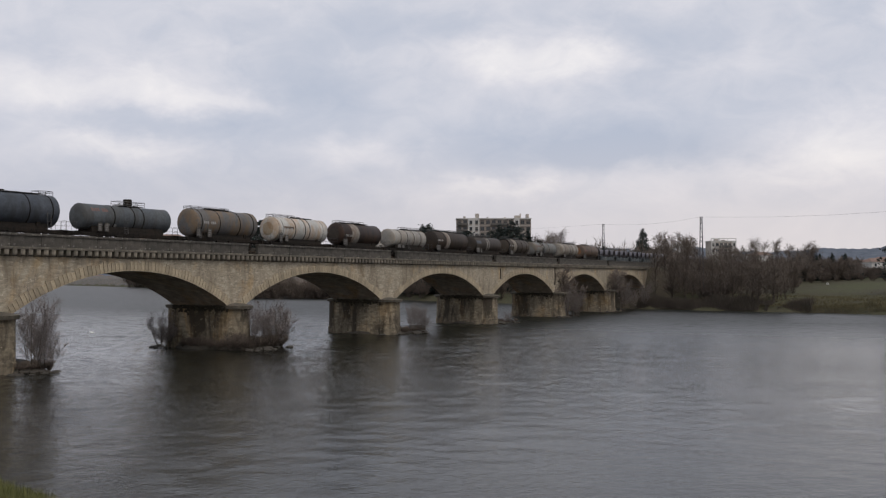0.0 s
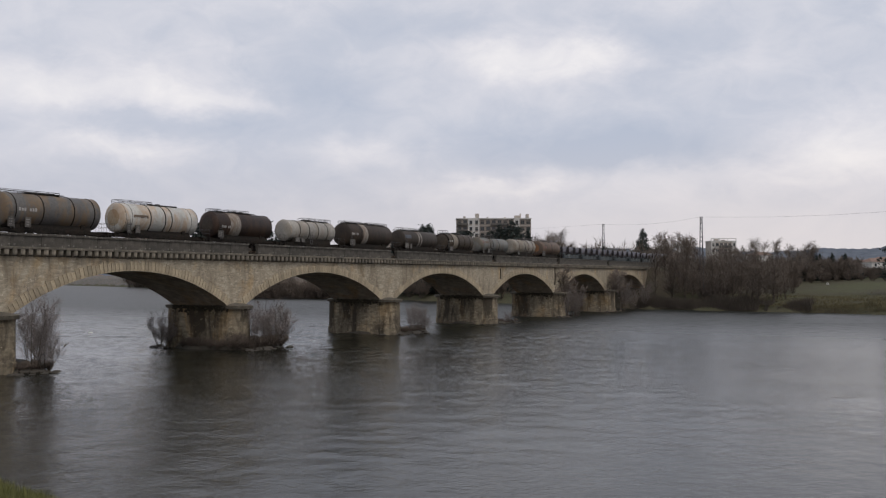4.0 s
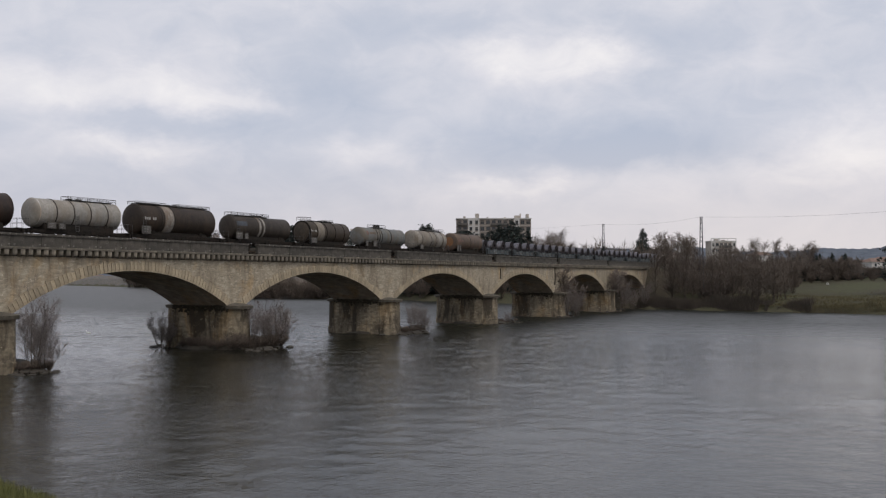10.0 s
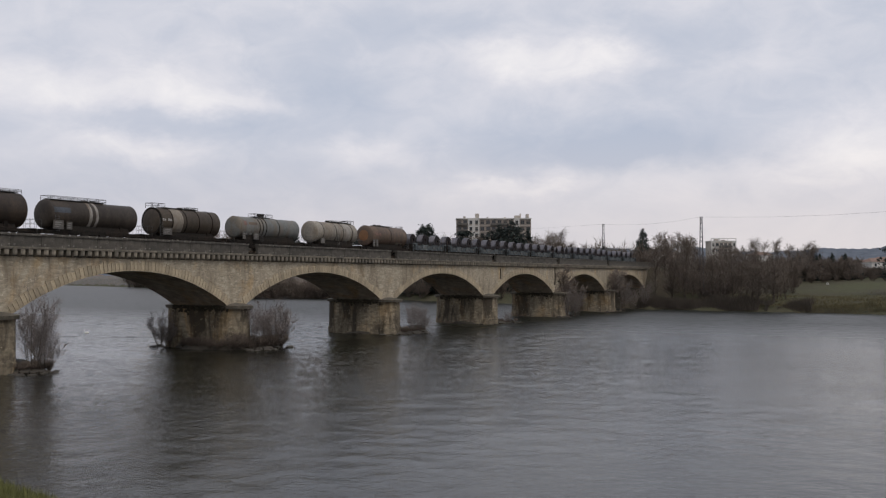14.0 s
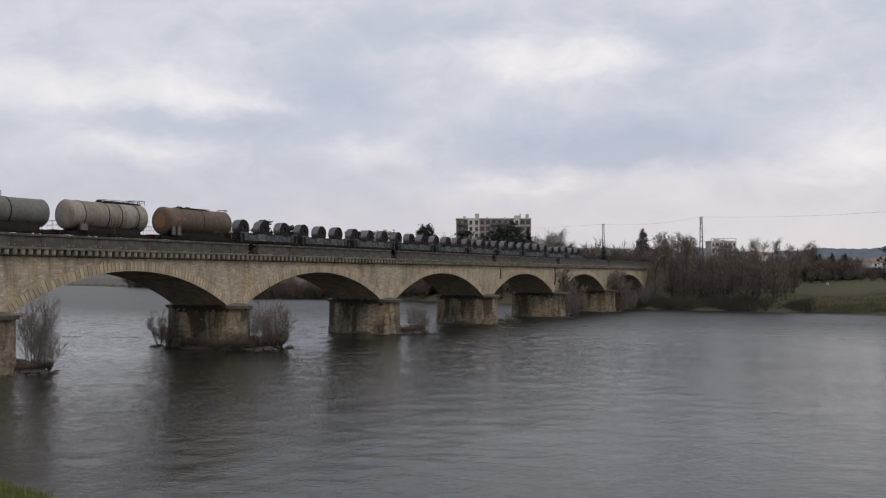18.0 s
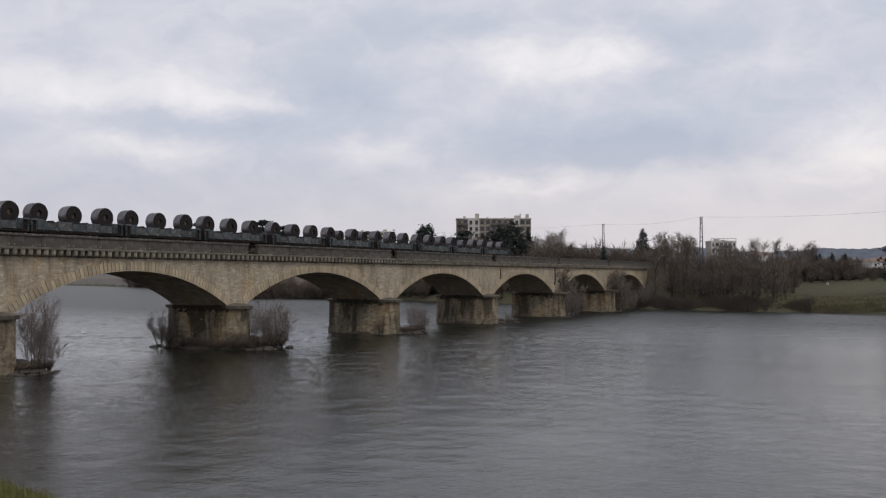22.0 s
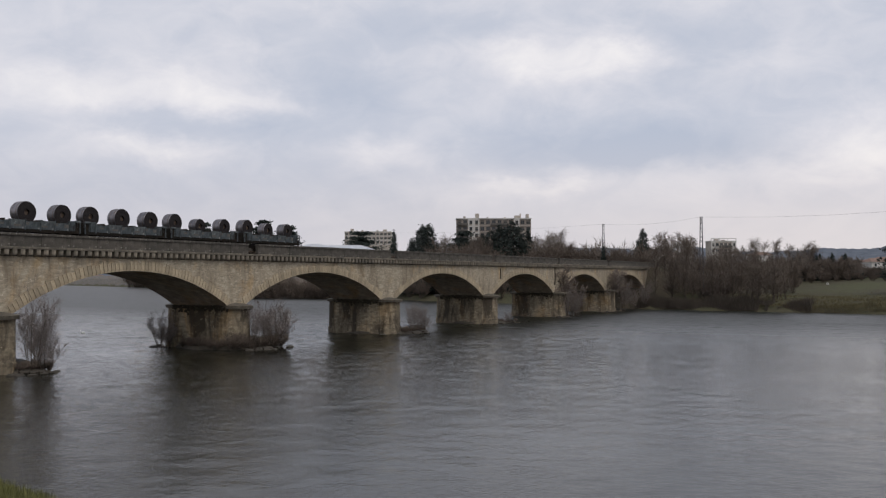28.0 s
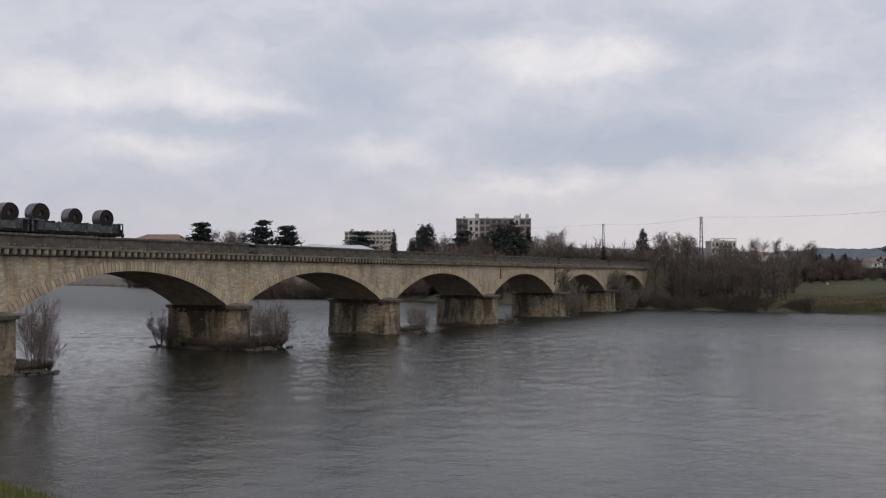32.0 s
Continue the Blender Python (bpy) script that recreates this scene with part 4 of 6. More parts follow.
# single trees with straight trunks at the water's edge
for spot, top in (((236.0, 56.3), 16.56), ((238.7, 47.3), 15.08), ((238.8, 42.9), 17.67), ((239.2, 38.2), 17.31), ((236.3, 59.9), 19.21), ((234.7, 67.0), 16.42), ((236.7, 53.0), 14.26)):
    t = rng.choice(tall)
    put(t, spot, rng.uniform(0, 360), (0.8, 0.8, (top - ground_height(*spot)) / height_of(t)))

# far shore seen under the arches and above the track
for i in range(46):
    y = 92 + i * 5.0 + rng.uniform(-2, 2)
    x = along(EAST, y) + rng.uniform(1, 10)
    put(thicket[i % 2], (x, y), rng.uniform(0, 360), rng.uniform(4.5, 8.5) / height_of(thicket[i % 2]))
    if i % 2:
        put(small[i % 2], (x + 12, y), rng.uniform(0, 360), rng.uniform(0.7, 1.0))
for i in range(34):
    y = 330 + i * 14 + rng.uniform(-4, 4)
    x = along(EAST, y) + rng.uniform(2, 20)
    if y < 560 and i % 2:
        put(thicket[i % 2], (x, y), rng.uniform(0, 360), (2.6, 2.6, rng.uniform(1.1, 2.0)))
quay = Shape()
for i in range(30):
    y = 560 + i * 14
    x = along(EAST, y)
    quay.v += [(x - 1, y, -1), (x + 12, y, 6.2), (x + 22, y, 8.9)]
quay.f = [(3 * i + k, 3 * i + k + 1, 3 * i + k + 4, 3 * i + k + 3) for i in range(29) for k in range(2)]
whole("embankment_wall", quay, QUAY, "sloping grey stone embankment along the far shore", "embankment", "structure")
for i in range(12):
    f = i / 11
    a0, b0 = (500.1, 543.7), (478.1, 459.0)
    spot = (a0[0] + (b0[0] - a0[0]) * f + rng.uniform(2, 8), a0[1] + (b0[1] - a0[1]) * f)
    t = thicket[i % 2]
    put(t, spot, rng.uniform(0, 360), (2.6, 2.6, (17.12 - ground_height(*spot)) / height_of(t)))

cedar = conifer(31, 16, 6.5, "cedar", "dark spreading cedar tree")
cedar_b = conifer(32, 14, 5.2, "cedar", "dark irregular cedar tree")
spire = conifer(33, 15, 3.6, "spire", "dense dark pointed conifer")
broad = conifer(35, 14, 5.4, "spire", "broad dark blue green conifer")
pine = conifer(36, 14, 7.6, "spire", "wide dark blue green conifer")
slim = conifer(34, 14, 2.2, "spire", "slim dark green pointed conifer")
# skyline behind the bridge
for t, at, top in ((cedar_b, (466.1, 439.4), 44.87), (cedar, (407.1, 339.0), 40.20), (cedar_b, (406.0, 320.2), 36.49),
                   (slim, (323.4, 200.5), 27.40), (broad, (285.6, 165.5), 26.85), (broad, (283.3, 161.4), 26.82),
                   (spire, (288.2, 171.2), 22.26), (broad, (323.3, 96.8), 25.25), (cedar, (392.2, 262.2), 31.41),
                   (pine, (301.2, 137.1), 28.85), (pine, (298.0, 144.4), 25.2), (broad, (292.0, 145.0), 23.2), (broad, (294.5, 138.8), 26.57), (spire, (291.3, 138.6), 24.05),
                   (spire, (303.7, 132.5), 25.65), (cedar, (306.0, 159.5), 25.20), (slim, (268.6, 92.5), 17.38),
                   (cedar_b, (266.9, 12.5), 19.40), (spire, (405.6, 50.9), 20.26), (spire, (413.3, 57.6), 19.87),
                   (spire, (377.0, 40.5), 17.38), (spire, (384.3, 37.7), 16.66)):
    g = ground_height(*at)
    tall_by = (top - g) / height_of(t)
    put(t, at, rng.uniform(0, 360), (tall_by * 1.3, tall_by * 1.3, tall_by) if 280 < at[0] < 310 or 390 < at[0] < 395 else tall_by)
for spot, top in (((427.8, 384.4), 37.24), ((439.9, 383.1), 37.76), ((429.8, 380.8), 34.52), ((442.4, 378.5), 33.61),
                   ((297.6, 164.4), 22.47), ((303.5, 164.0), 24.36), ((288.0, 144.5), 23.27), ((283.0, 145.3), 21.54), ((292.3, 143.0), 22.63),
                   ((306.7, 127.1), 25.25), ((303.5, 122.6), 23.81), ((309.7, 121.7), 25.65), ((309.9, 131.7), 23.89), ((301.6, 115.6), 20.66),
                   ((296.7, 82.9), 19.87), ((308.4, 82.3), 23.08), ((300.4, 76.2), 21.14), ((311.9, 76.1), 21.95), ((287.7, 78.6), 18.60),
                   ((304.8, 68.2), 17.50), ((311.3, 66.8), 17.29), ((307.4, 63.4), 17.69), ((313.6, 62.5), 17.48), ((311.2, 56.6), 20.78), ((323.1, 55.7), 20.07), ((314.7, 50.2), 20.78), ((326.5, 49.4), 19.32), ((320.2, 60.9), 18.57),
                   ((351.6, 45.2), 20.05), ((357.7, 44.5), 21.25), ((292.8, 90.0), 17.14), ((300.3, 97.2), 16.32), ((313.9, 114.0), 18.05)):
    g = ground_height(*spot)
    t = rng.choice(tall + small + small)
    put(t, spot, rng.uniform(0, 360), max(top + 0.8 - g, 4) / height_of(t))
# a low wood behind the field
for i in range(46):
    spot = (*rng.choice(((348.6, 50.8), (355.3, 48.9), (346.1, 44.9), (352.9, 43.0), (359.7, 40.9), (350.4, 37.1), (357.2, 35.1), (358.7, 32.4), (336.6, 51.8), (340.4, 55.2))),)
    spot = (spot[0] + rng.uniform(-4, 10), spot[1] + rng.uniform(-3, 3))
    t = rng.choice(thicket + small + [spire, broad])
    put(t, spot, rng.uniform(0, 360), (16.65 - ground_height(*spot)) * rng.uniform(0.75, 1.0) / height_of(t))
for i in range(48):
    spot = (*rng.choice(((277.6, 148.9), (276.3, 145.0), (280.3, 143.9), (284.4, 142.8), (280.4, 137.6), (291.4, 123.8), (290.4, 119.3), (278.8, 152.9), (295.0, 117.1), (294.1, 112.7), (298.7, 110.4), (289.7, 95.6), (291.5, 92.4))),)
    spot = (spot[0] + rng.uniform(-3, 6), spot[1] + rng.uniform(-2, 2))
    t = rng.choice(thicket)
    put(t, spot, rng.uniform(0, 360), (22.2 - ground_height(*spot)) * rng.uniform(0.7, 1.0) / height_of(t))
for i in range(14):
    f = i / 13
    a0, b0 = (260.5, 69.9), (276.9, 40.1)
    spot = (a0[0] + (b0[0] - a0[0]) * f + rng.uniform(-3, 3), a0[1] + (b0[1] - a0[1]) * f)
    t = thicket[i % 2]
    put(t, spot, rng.uniform(0, 360), (1.2, 1.2, (15.83 - ground_height(*spot)) * rng.uniform(0.85, 1.05) / height_of(t)))
white_box = thing("salt_lick_box", "small white box standing in the field", "box", at=(*(322.5, 36.0), ground_height(*(322.5, 36.0))))
part("box_body", Shape().box(-0.35, 0.35, -0.3, 0.3, 0, 0.55, 0.03), WALL_WHITE, white_box)
part("box_lid", Shape().box(-0.4, 0.4, -0.35, 0.35, 0.55, 0.62, 0.02), WALL_WHITE, white_box)
# hedge along the far edge of the field
for i in range(22):
    at = (330 + i * 3.5 + rng.uniform(-1, 1), 50 - i * 3.6)
    put(thicket[i % 2], at, rng.uniform(0, 360), rng.uniform(2.5, 5.0) / height_of(thicket[i % 2]))
for i in range(16):
    f = i / 15
    a0, b0 = (390.3, 37.1), (368.8, 14.0)
    spot = (a0[0] + (b0[0] - a0[0]) * f, a0[1] + (b0[1] - a0[1]) * f)
    t = thicket[i % 2]
    put(t, spot, rng.uniform(0, 360), (1.3, 1.3, (12.20 - ground_height(*spot)) / height_of(t)))
for i in range(60):
    at = (600 + rng.uniform(-80, 500), -60 + i * 12 + rng.uniform(-5, 5))
    put(tall[i % 3], at, rng.uniform(0, 360), rng.uniform(7, 12) / height_of(tall[i % 3]))

# shrubs on the gravel at the feet of the piers
def alder(seed, height, stems, lean, label):
    """Slender stems that fan out of one root, each with side shoots and a haze of fine twigs."""
    rnd = random.Random(seed)
    wood, twigs = Shape(), Shape()

    def shoot(p, d, length, radius, level):
        pts, rad = [Vector(p)], [radius]
        for i in range(4):
            d = (d + Vector((rnd.gauss(0, 0.09), rnd.gauss(0, 0.09), 0.06))).normalized()
            pts.append(pts[-1] + d * length / 4)
            rad.append(radius * (1 - 0.2 * (i + 1)))
        wood.tube(pts, rad, 4 if level == 0 else 3, False)
        for k in range((12, 9)[level]):
            f = rnd.uniform(0.2, 1.0) * 4
            i = min(int(f), 3)
            q = pts[i].lerp(pts[i + 1], f - i)
            a = Matrix.Rotation(rnd.uniform(0, 6.283), 3, d) @ d.orthogonal().normalized()
            w = (d + a * rnd.uniform(0.45, 0.95)).normalized()
            ln = length * rnd.uniform(0.24, 0.46) * (1.2 - f / 6)
            if level == 0:
                shoot(q, w, ln, 0.009, 1)
            else:
                for r in range(3):
                    v = (w * 0.7 + Vector((rnd.gauss(0, 0.6), rnd.gauss(0, 0.6), rnd.gauss(0.15, 0.5)))).normalized() * height * rnd.uniform(0.05, 0.14)
                    side = v.cross(Vector((rnd.uniform(-1, 1), rnd.uniform(-1, 1), rnd.uniform(-1, 1)))).normalized() * 0.007
                    twigs.add([q - side, q + side, q + v], [(0, 1, 2)])

    for k in range(stems):
        a = 6.283 * k / stems + rnd.uniform(-0.3, 0.3)
        out = lean * rnd.uniform(0.1, 1.0)
        shoot((0.3 * math.cos(a), 0.3 * math.sin(a), -0.2), Vector((math.cos(a) * out, math.sin(a) * out, 1)).normalized(), height * rnd.uniform(0.6, 0.95) * (1 - 0.25 * out), 0.028, 0)
    t = thing("shrub", label, "shrub")
    part("trunk", wood, BARK, t, "slender bare stems")
    part("crown", twigs, TWIG_ALDER, t, "haze of fine grey brown twigs")
    return t


pier_shrub = alder(41, 6.0, 11, 0.26, "upright leafless alder with a haze of fine twigs")
pier_shrub_b = alder(42, 4.0, 13, 0.7, "rounded leafless willow shrub beside a pier")
brush = shrub(43, 2.4, 26, 0.8, 0.02, label="low brown brush at the foot of a pier")


def foot(t, c, y, turn, tall_m, wide=1.0):
    k = tall_m / height_of(t)
    put(t, (c, y), turn, (k * wide, k * wide, k), 0.1)


foot(pier_shrub, PIERS[1] - 27.1, FACE - 1.6, 20, 8.0)
foot(pier_shrub, PIERS[1] - 26.3, FACE - 1.4, 130, 6.6, 1.0)
foot(pier_shrub_b, PIERS[1] - 26.4, FACE - 2.2, 200, 3.6)
foot(pier_shrub_b, PIERS[1] + 4.2, FACE - 1.8, 50, 6.0)
foot(pier_shrub_b, PIERS[1] + 5.4, FACE - 1.5, 190, 4.8)
foot(pier_shrub, PIERS[1] + 2.7, FACE - 2.1, 290, 5.2, 0.9)
foot(pier_shrub, PIERS[1] + 0.4, FACE - 2.4, 220, 6.2, 0.6)
foot(pier_shrub_b, PIERS[1] - 1.9, BACK + 1.2, 200, 4.6)
foot(pier_shrub_b, PIERS[1] - 2.3, BACK + 0.2, 20, 3.2)
foot(pier_shrub, PIERS[2] + 2.6, FACE - 2.3, 110, 5.0, 0.7)
foot(pier_shrub, PIERS[2] + 4.6, FACE - 2.0, 200, 5.2, 0.7)
foot(pier_shrub, PIERS[2] + 6.6, FACE - 1.8, 310, 4.8, 0.7)
foot(pier_shrub_b, PIERS[2] + 7.6, FACE - 1.8, 250, 2.6)
foot(pier_shrub_b, PIERS[3] + 4.0, FACE - 2.0, 10, 2.0)
foot(small[0], PIERS[4] + 0.7, FACE - 2.2, 80, 11.3)
foot(small[1], PIERS[5] + 2.2, FACE - 2.4, 80, 10.4)
foot(pier_shrub, PIERS[4] + 0.5, FACE - 1.8, 80, 6.5)
foot(pier_shrub, PIERS[4] + 3.0, FACE - 2.5, 170, 5.0)
foot(pier_shrub, PIERS[4] + 6.5, FACE - 2.0, 270, 6.8)
foot(pier_shrub, PIERS[5] + 4.0, FACE - 2.5, 230, 8.0)
foot(pier_shrub, PIERS[5] + 9.0, FACE - 3.0, 130, 7.0)
foot(pier_shrub, PIERS[5] + 20.0, FACE - 3.0, 30, 8.5)
for k in range(9):
    foot(brush, PIERS[1] - 1.9 + k * 0.85, FACE - (2.1 if k > 2 else 1.4 + 0.3 * k), 40 * k, rng.uniform(1.2, 2.3))
for k in range(5):
    foot(brush, PIERS[1] - WIDTHS[1] - 0.5, FACE + 0.6 + k * 1.3, 55 * k, rng.uniform(0.9, 1.5))
for k in range(5):
    foot(brush, PIERS[2] + 1.2 + k * 1.3, FACE - 2.0, 70 * k, rng.uniform(0.7, 1.3))
for k in range(4):
    foot(brush, PIERS[1] - 28.6 + k * 0.9, FACE - 1.9, 80 * k, rng.uniform(0.8, 1.4))
for k in range(5):
    foot(brush, PIERS[3] + 1.5 + k * 1.6, FACE - 1.8, 30 * k, rng.uniform(0.5, 1.0))


def mound(c, half, seed):
    """Silt and gravel washed up round the foot of a pier, longest on the upstream side."""
    rnd = random.Random(seed)
    s = Shape()
    n = 40
    for ring, (grow_by, z) in enumerate(((1.0, -0.5), (0.9, 0.3), (0.66, 0.7), (0.2, 0.8))):
        for k in range(n):
            a = 2 * math.pi * k / n
            q = 1 + 0.16 * noise.noise(Vector((math.cos(a) * 2, math.sin(a) * 2, seed + ring)))
            s.v.append((c + 1.6 + (half + 3.0) * grow_by * q * math.cos(a), (FACE + BACK) / 2 - 0.6 + 6.2 * grow_by * q * math.sin(a), z + (0.1 * rnd.random() if z > 0 else 0)))
    s.f = [(i * n + k, i * n + (k + 1) % n, (i + 1) * n + (k + 1) % n, (i + 1) * n + k) for i in range(3) for k in range(n)] + [tuple(range(3 * n, 4 * n))]
    whole("gravel_bank", s, ROCK, "low dark bank of gravel and silt round a pier", "gravel", "stuff", True)


mound(PIERS[1], WIDTHS[1], 1)
mound(PIERS[2], WIDTHS[2] - 0.8, 2)
mound(PIERS[3], WIDTHS[3] - 0.8, 3)
mound(PIERS[0], WIDTHS[0] - 0.4, 4)


def rocks(c, y, spread, count, seed):
    rnd = random.Random(seed)
    t = thing("rock_pile", "dark wet stones and driftwood at the foot of a pier", "rocks", "", "stuff")
    s = Shape()
    for k in range(count):
        p = Vector((c + rnd.gauss(0, spread), y + rnd.gauss(0, 0.9), rnd.uniform(-0.15, 0.12)))
        r = rnd.uniform(0.18, 0.55)
        ring = []
        for z, g in ((-0.5, 0.8), (0.1, 1.0), (0.45, 0.6)):
            ring += [p + Vector((r * g * math.cos(a + k) * rnd.uniform(0.8, 1.2), r * g * math.sin(a + k) * rnd.uniform(0.8, 1.2), r * z * 0.8)) for a in (1.047 * q for q in range(6))]
        s.add(ring, [(i * 6 + q, i * 6 + (q + 1) % 6, i * 6 + 6 + (q + 1) % 6, i * 6 + 6 + q) for i in range(2) for q in range(6)] + [tuple(range(12, 18))])
    part("stones", s, ROCK, t)


rocks(PIERS[1] - 28.2, FACE - 1.9, 1.2, 40, 1)
rocks(PIERS[1] + 1.2, FACE - 2.6, 2.0, 44, 2)
rocks(PIERS[1] - 0.8, BACK + 2.2, 1.4, 20, 3)
rocks(PIERS[2] + 2.0, FACE - 2.4, 2.6, 44, 4)
rocks(PIERS[3] + 3.6, FACE - 2.0, 3.2, 44, 5)
rocks(PIERS[4] + 1.0, FACE - 1.8, 3.0, 30, 6)
rocks(PIERS[5] - 2.0, FACE - 2.0, 3.5, 30, 7)


def grass_bank():
    rnd = random.Random(8)
    s = Shape()
    for k in range(9000):
        y = rnd.uniform(18, 42)
        x = along(WEST, y) - abs(rnd.gauss(0, 2.4)) + 0.4
        z = ground_height(x, y)
        a, h = rnd.uniform(0, 6.283), rnd.uniform(0.12, 0.4)
        dx, dy = 0.02 * math.cos(a), 0.02 * math.sin(a)
        s.add([(x - dx, y - dy, z - 0.05), (x + dx, y + dy, z - 0.05), (x + rnd.gauss(0, 0.1), y + rnd.gauss(0, 0.1), z + h)], [(0, 1, 2)])
    whole("grass", s, GRASS, "rough green grass on the near river bank", "grass", "stuff")


grass_bank()


def field_edge():
    """Dry grass and low brush between the far waterline and the field."""
    rnd = random.Random(18)
    s = Shape()
    for k in range(30000):
        y = rnd.uniform(-36, 66)
        x = along(EAST, y) + 1.0 + abs(rnd.gauss(0, 20))
        z = ground_height(x, y)
        clump = 0.5 + 0.9 * noise.noise(Vector((x * 0.16, y * 0.16, 5)))
        if clump < 0.2:
            continue
        a, h, w = rnd.uniform(0, 6.283), rnd.uniform(0.35, 1.0) * clump, rnd.uniform(0.03, 0.09)
        dx, dy = w * math.cos(a), w * math.sin(a)
        s.add([(x - dx, y - dy, z - 0.05), (x + dx, y + dy, z - 0.05), (x + rnd.gauss(0, 0.2), y + rnd.gauss(0, 0.2), z + h)], [(0, 1, 2)])
    whole("dry_grass", s, DRY_GRASS, "dry brown grass and brush above the far waterline", "grass", "stuff")


field_edge()


# ---- buildings ----
def block(at, rz, width, depth, top, storeys, bays, walls, label, name="apartment_building", pale_bays=(), floor=2.8, roof_boxes=(), balconies=(), pergola=0.0):
    """A flat-roofed block: base wall, a window with frame, pane and shutter in each bay, balconies, roof edge, roof boxes."""
    g = min(ground_height(at[0] + dx, at[1] + dy) for dx in (-12, 12) for dy in (-12, 12)) - 0.3
    height = top - g
    b = thing(name, label, "building", "", "", (at[0], at[1], g), rz)
    part("wall", Shape().box(-width / 2, width / 2, 0, depth, 0, height), walls, b)
    part("roof_edge", Shape().box(-width / 2 - 0.25, width / 2 + 0.25, -0.25, depth + 0.25, height, height + 0.45), WALL_WHITE, b, "pale roof edge")
    wide = width / bays
    trim = SHUTTER if walls is WALL_BROWN else WALL_WHITE
    pane, frame_mesh, blind = {}, {}, {}
    for i in range(storeys):
        z = height - floor * (i + 1) + 0.75
        if z < 0.5:
            break
        for k in range(bays):
            x = -width / 2 + wide * (k + 0.5)
            w = wide * 0.62
            if not pane:
                pane[0] = Shape().box(-w / 2, w / 2, -0.02, 0.03, 0, 1.45).mesh("window", GLASS)
                frame_mesh[0] = Shape().box(-w / 2 - 0.1, w / 2 + 0.1, -0.06, 0.02, -0.12, 0).box(-w / 2 - 0.1, w / 2 + 0.1, -0.06, 0.02, 1.45, 1.55).box(-0.04, 0.04, -0.06, 0.02, 0, 1.45).mesh("window_frame", trim)
                blind[0] = Shape().box(-w / 2, w / 2, -0.04, 0.02, 0, 0.8).mesh("shutter", SHUTTER)
            o = part("window", pane[0], GLASS, b)
            o.location = (x, -0.02, z)
            part("window_frame", frame_mesh[0], trim, o)
            if (i * 7 + k * 3) % 4 == 0:
                part("shutter", blind[0], SHUTTER, o).location = (0, -0.01, 0.65)
            if k in balconies:
                part("balcony", Shape().box(x - wide * 0.48, x + wide * 0.48, -1.1, 0.0, z - 0.7, z + 0.35, 0.03), SHUTTER, b, "dark balcony front")
        part("floor_band", Shape().box(-width / 2 - 0.05, width / 2 + 0.05, -0.12, 0.02, z - 0.75, z - 0.45), WALL_BEIGE if walls is WALL_BROWN else WALL_WHITE, b)
    for k in pale_bays:
        x = -width / 2 + wide * (k + 0.5)
        part("pale_panel", Shape().box(x - wide * 0.5, x - wide * 0.24, -0.35, 0.0, 0, height), WALL_WHITE, b, "white vertical wall strip")
        part("pale_panel", Shape().box(x + wide * 0.24, x + wide * 0.5, -0.35, 0.0, 0, height), WALL_WHITE, b, "white vertical wall strip")
        for i in range(storeys):
            z = height - floor * i
            part("pale_panel", Shape().box(x - wide * 0.24, x + wide * 0.24, -0.3, 0.0, z - 0.62, z), WALL_WHITE, b, "white wall panel between windows")
    if pergola:
        for x in (-width / 2, -width / 6, width / 6, width / 2):
            part("roof_post", Shape().box(x - 0.12, x + 0.12, -0.2, 0.05, height + 0.45, height + pergola), WALL_WHITE, b)
        part("roof_beam", Shape().box(-width / 2 - 0.1, width / 2 + 0.1, -0.22, 0.07, height + pergola, height + pergola + 0.25), WALL_WHITE, b, "pale beam of a roof terrace")
    for x, w, h in roof_boxes:
        part("roof_box", Shape().box(x - w / 2, x + w / 2, depth * 0.3, depth * 0.6, height + 0.4, height + h, 0.05), WALL_BEIGE, b, "chimney stack on the flat roof")
    return b


AX = -61.23
block((361.1, 173.4), AX, 32, 11, 32.78, 6, 13, WALL_BROWN, "tall brown and white apartment block with dark windows",
      pale_bays=(2, 3, 10), balconies=(0, 1, 6, 7, 8), roof_boxes=((-12.5, 1.0, 1.4), (-7, 1.6, 2.6), (-2.5, 0.5, 1.2), (5, 0.8, 1.0), (10.5, 2.4, 1.8), (14.8, 1.2, 2.4), (11.8, 0.4, 2.6)))
block((519.4, 342.2), AX, 31, 11, 37.73, 3, 12, WALL_BEIGE, "pale apartment block behind trees", roof_boxes=((-11, 2.0, 2.4), (-4, 1.2, 1.5), (6, 1.2, 1.5), (11, 2.5, 1.9)))
block((429.0, 91.3), AX, 11.2, 9, 23.83, 3, 6, WALL_BEIGE, "beige apartment block with dark balconies and a roof terrace", pale_bays=(0, 5), balconies=(2, 3, 4), pergola=1.3, roof_boxes=((-2.2, 1.6, 1.3), (1.0, 1.2, 1.0)))
block((560.8, 142.2), AX, 9, 9, 26.6, 2, 6, WALL_WHITE, "pale house block behind bare trees")


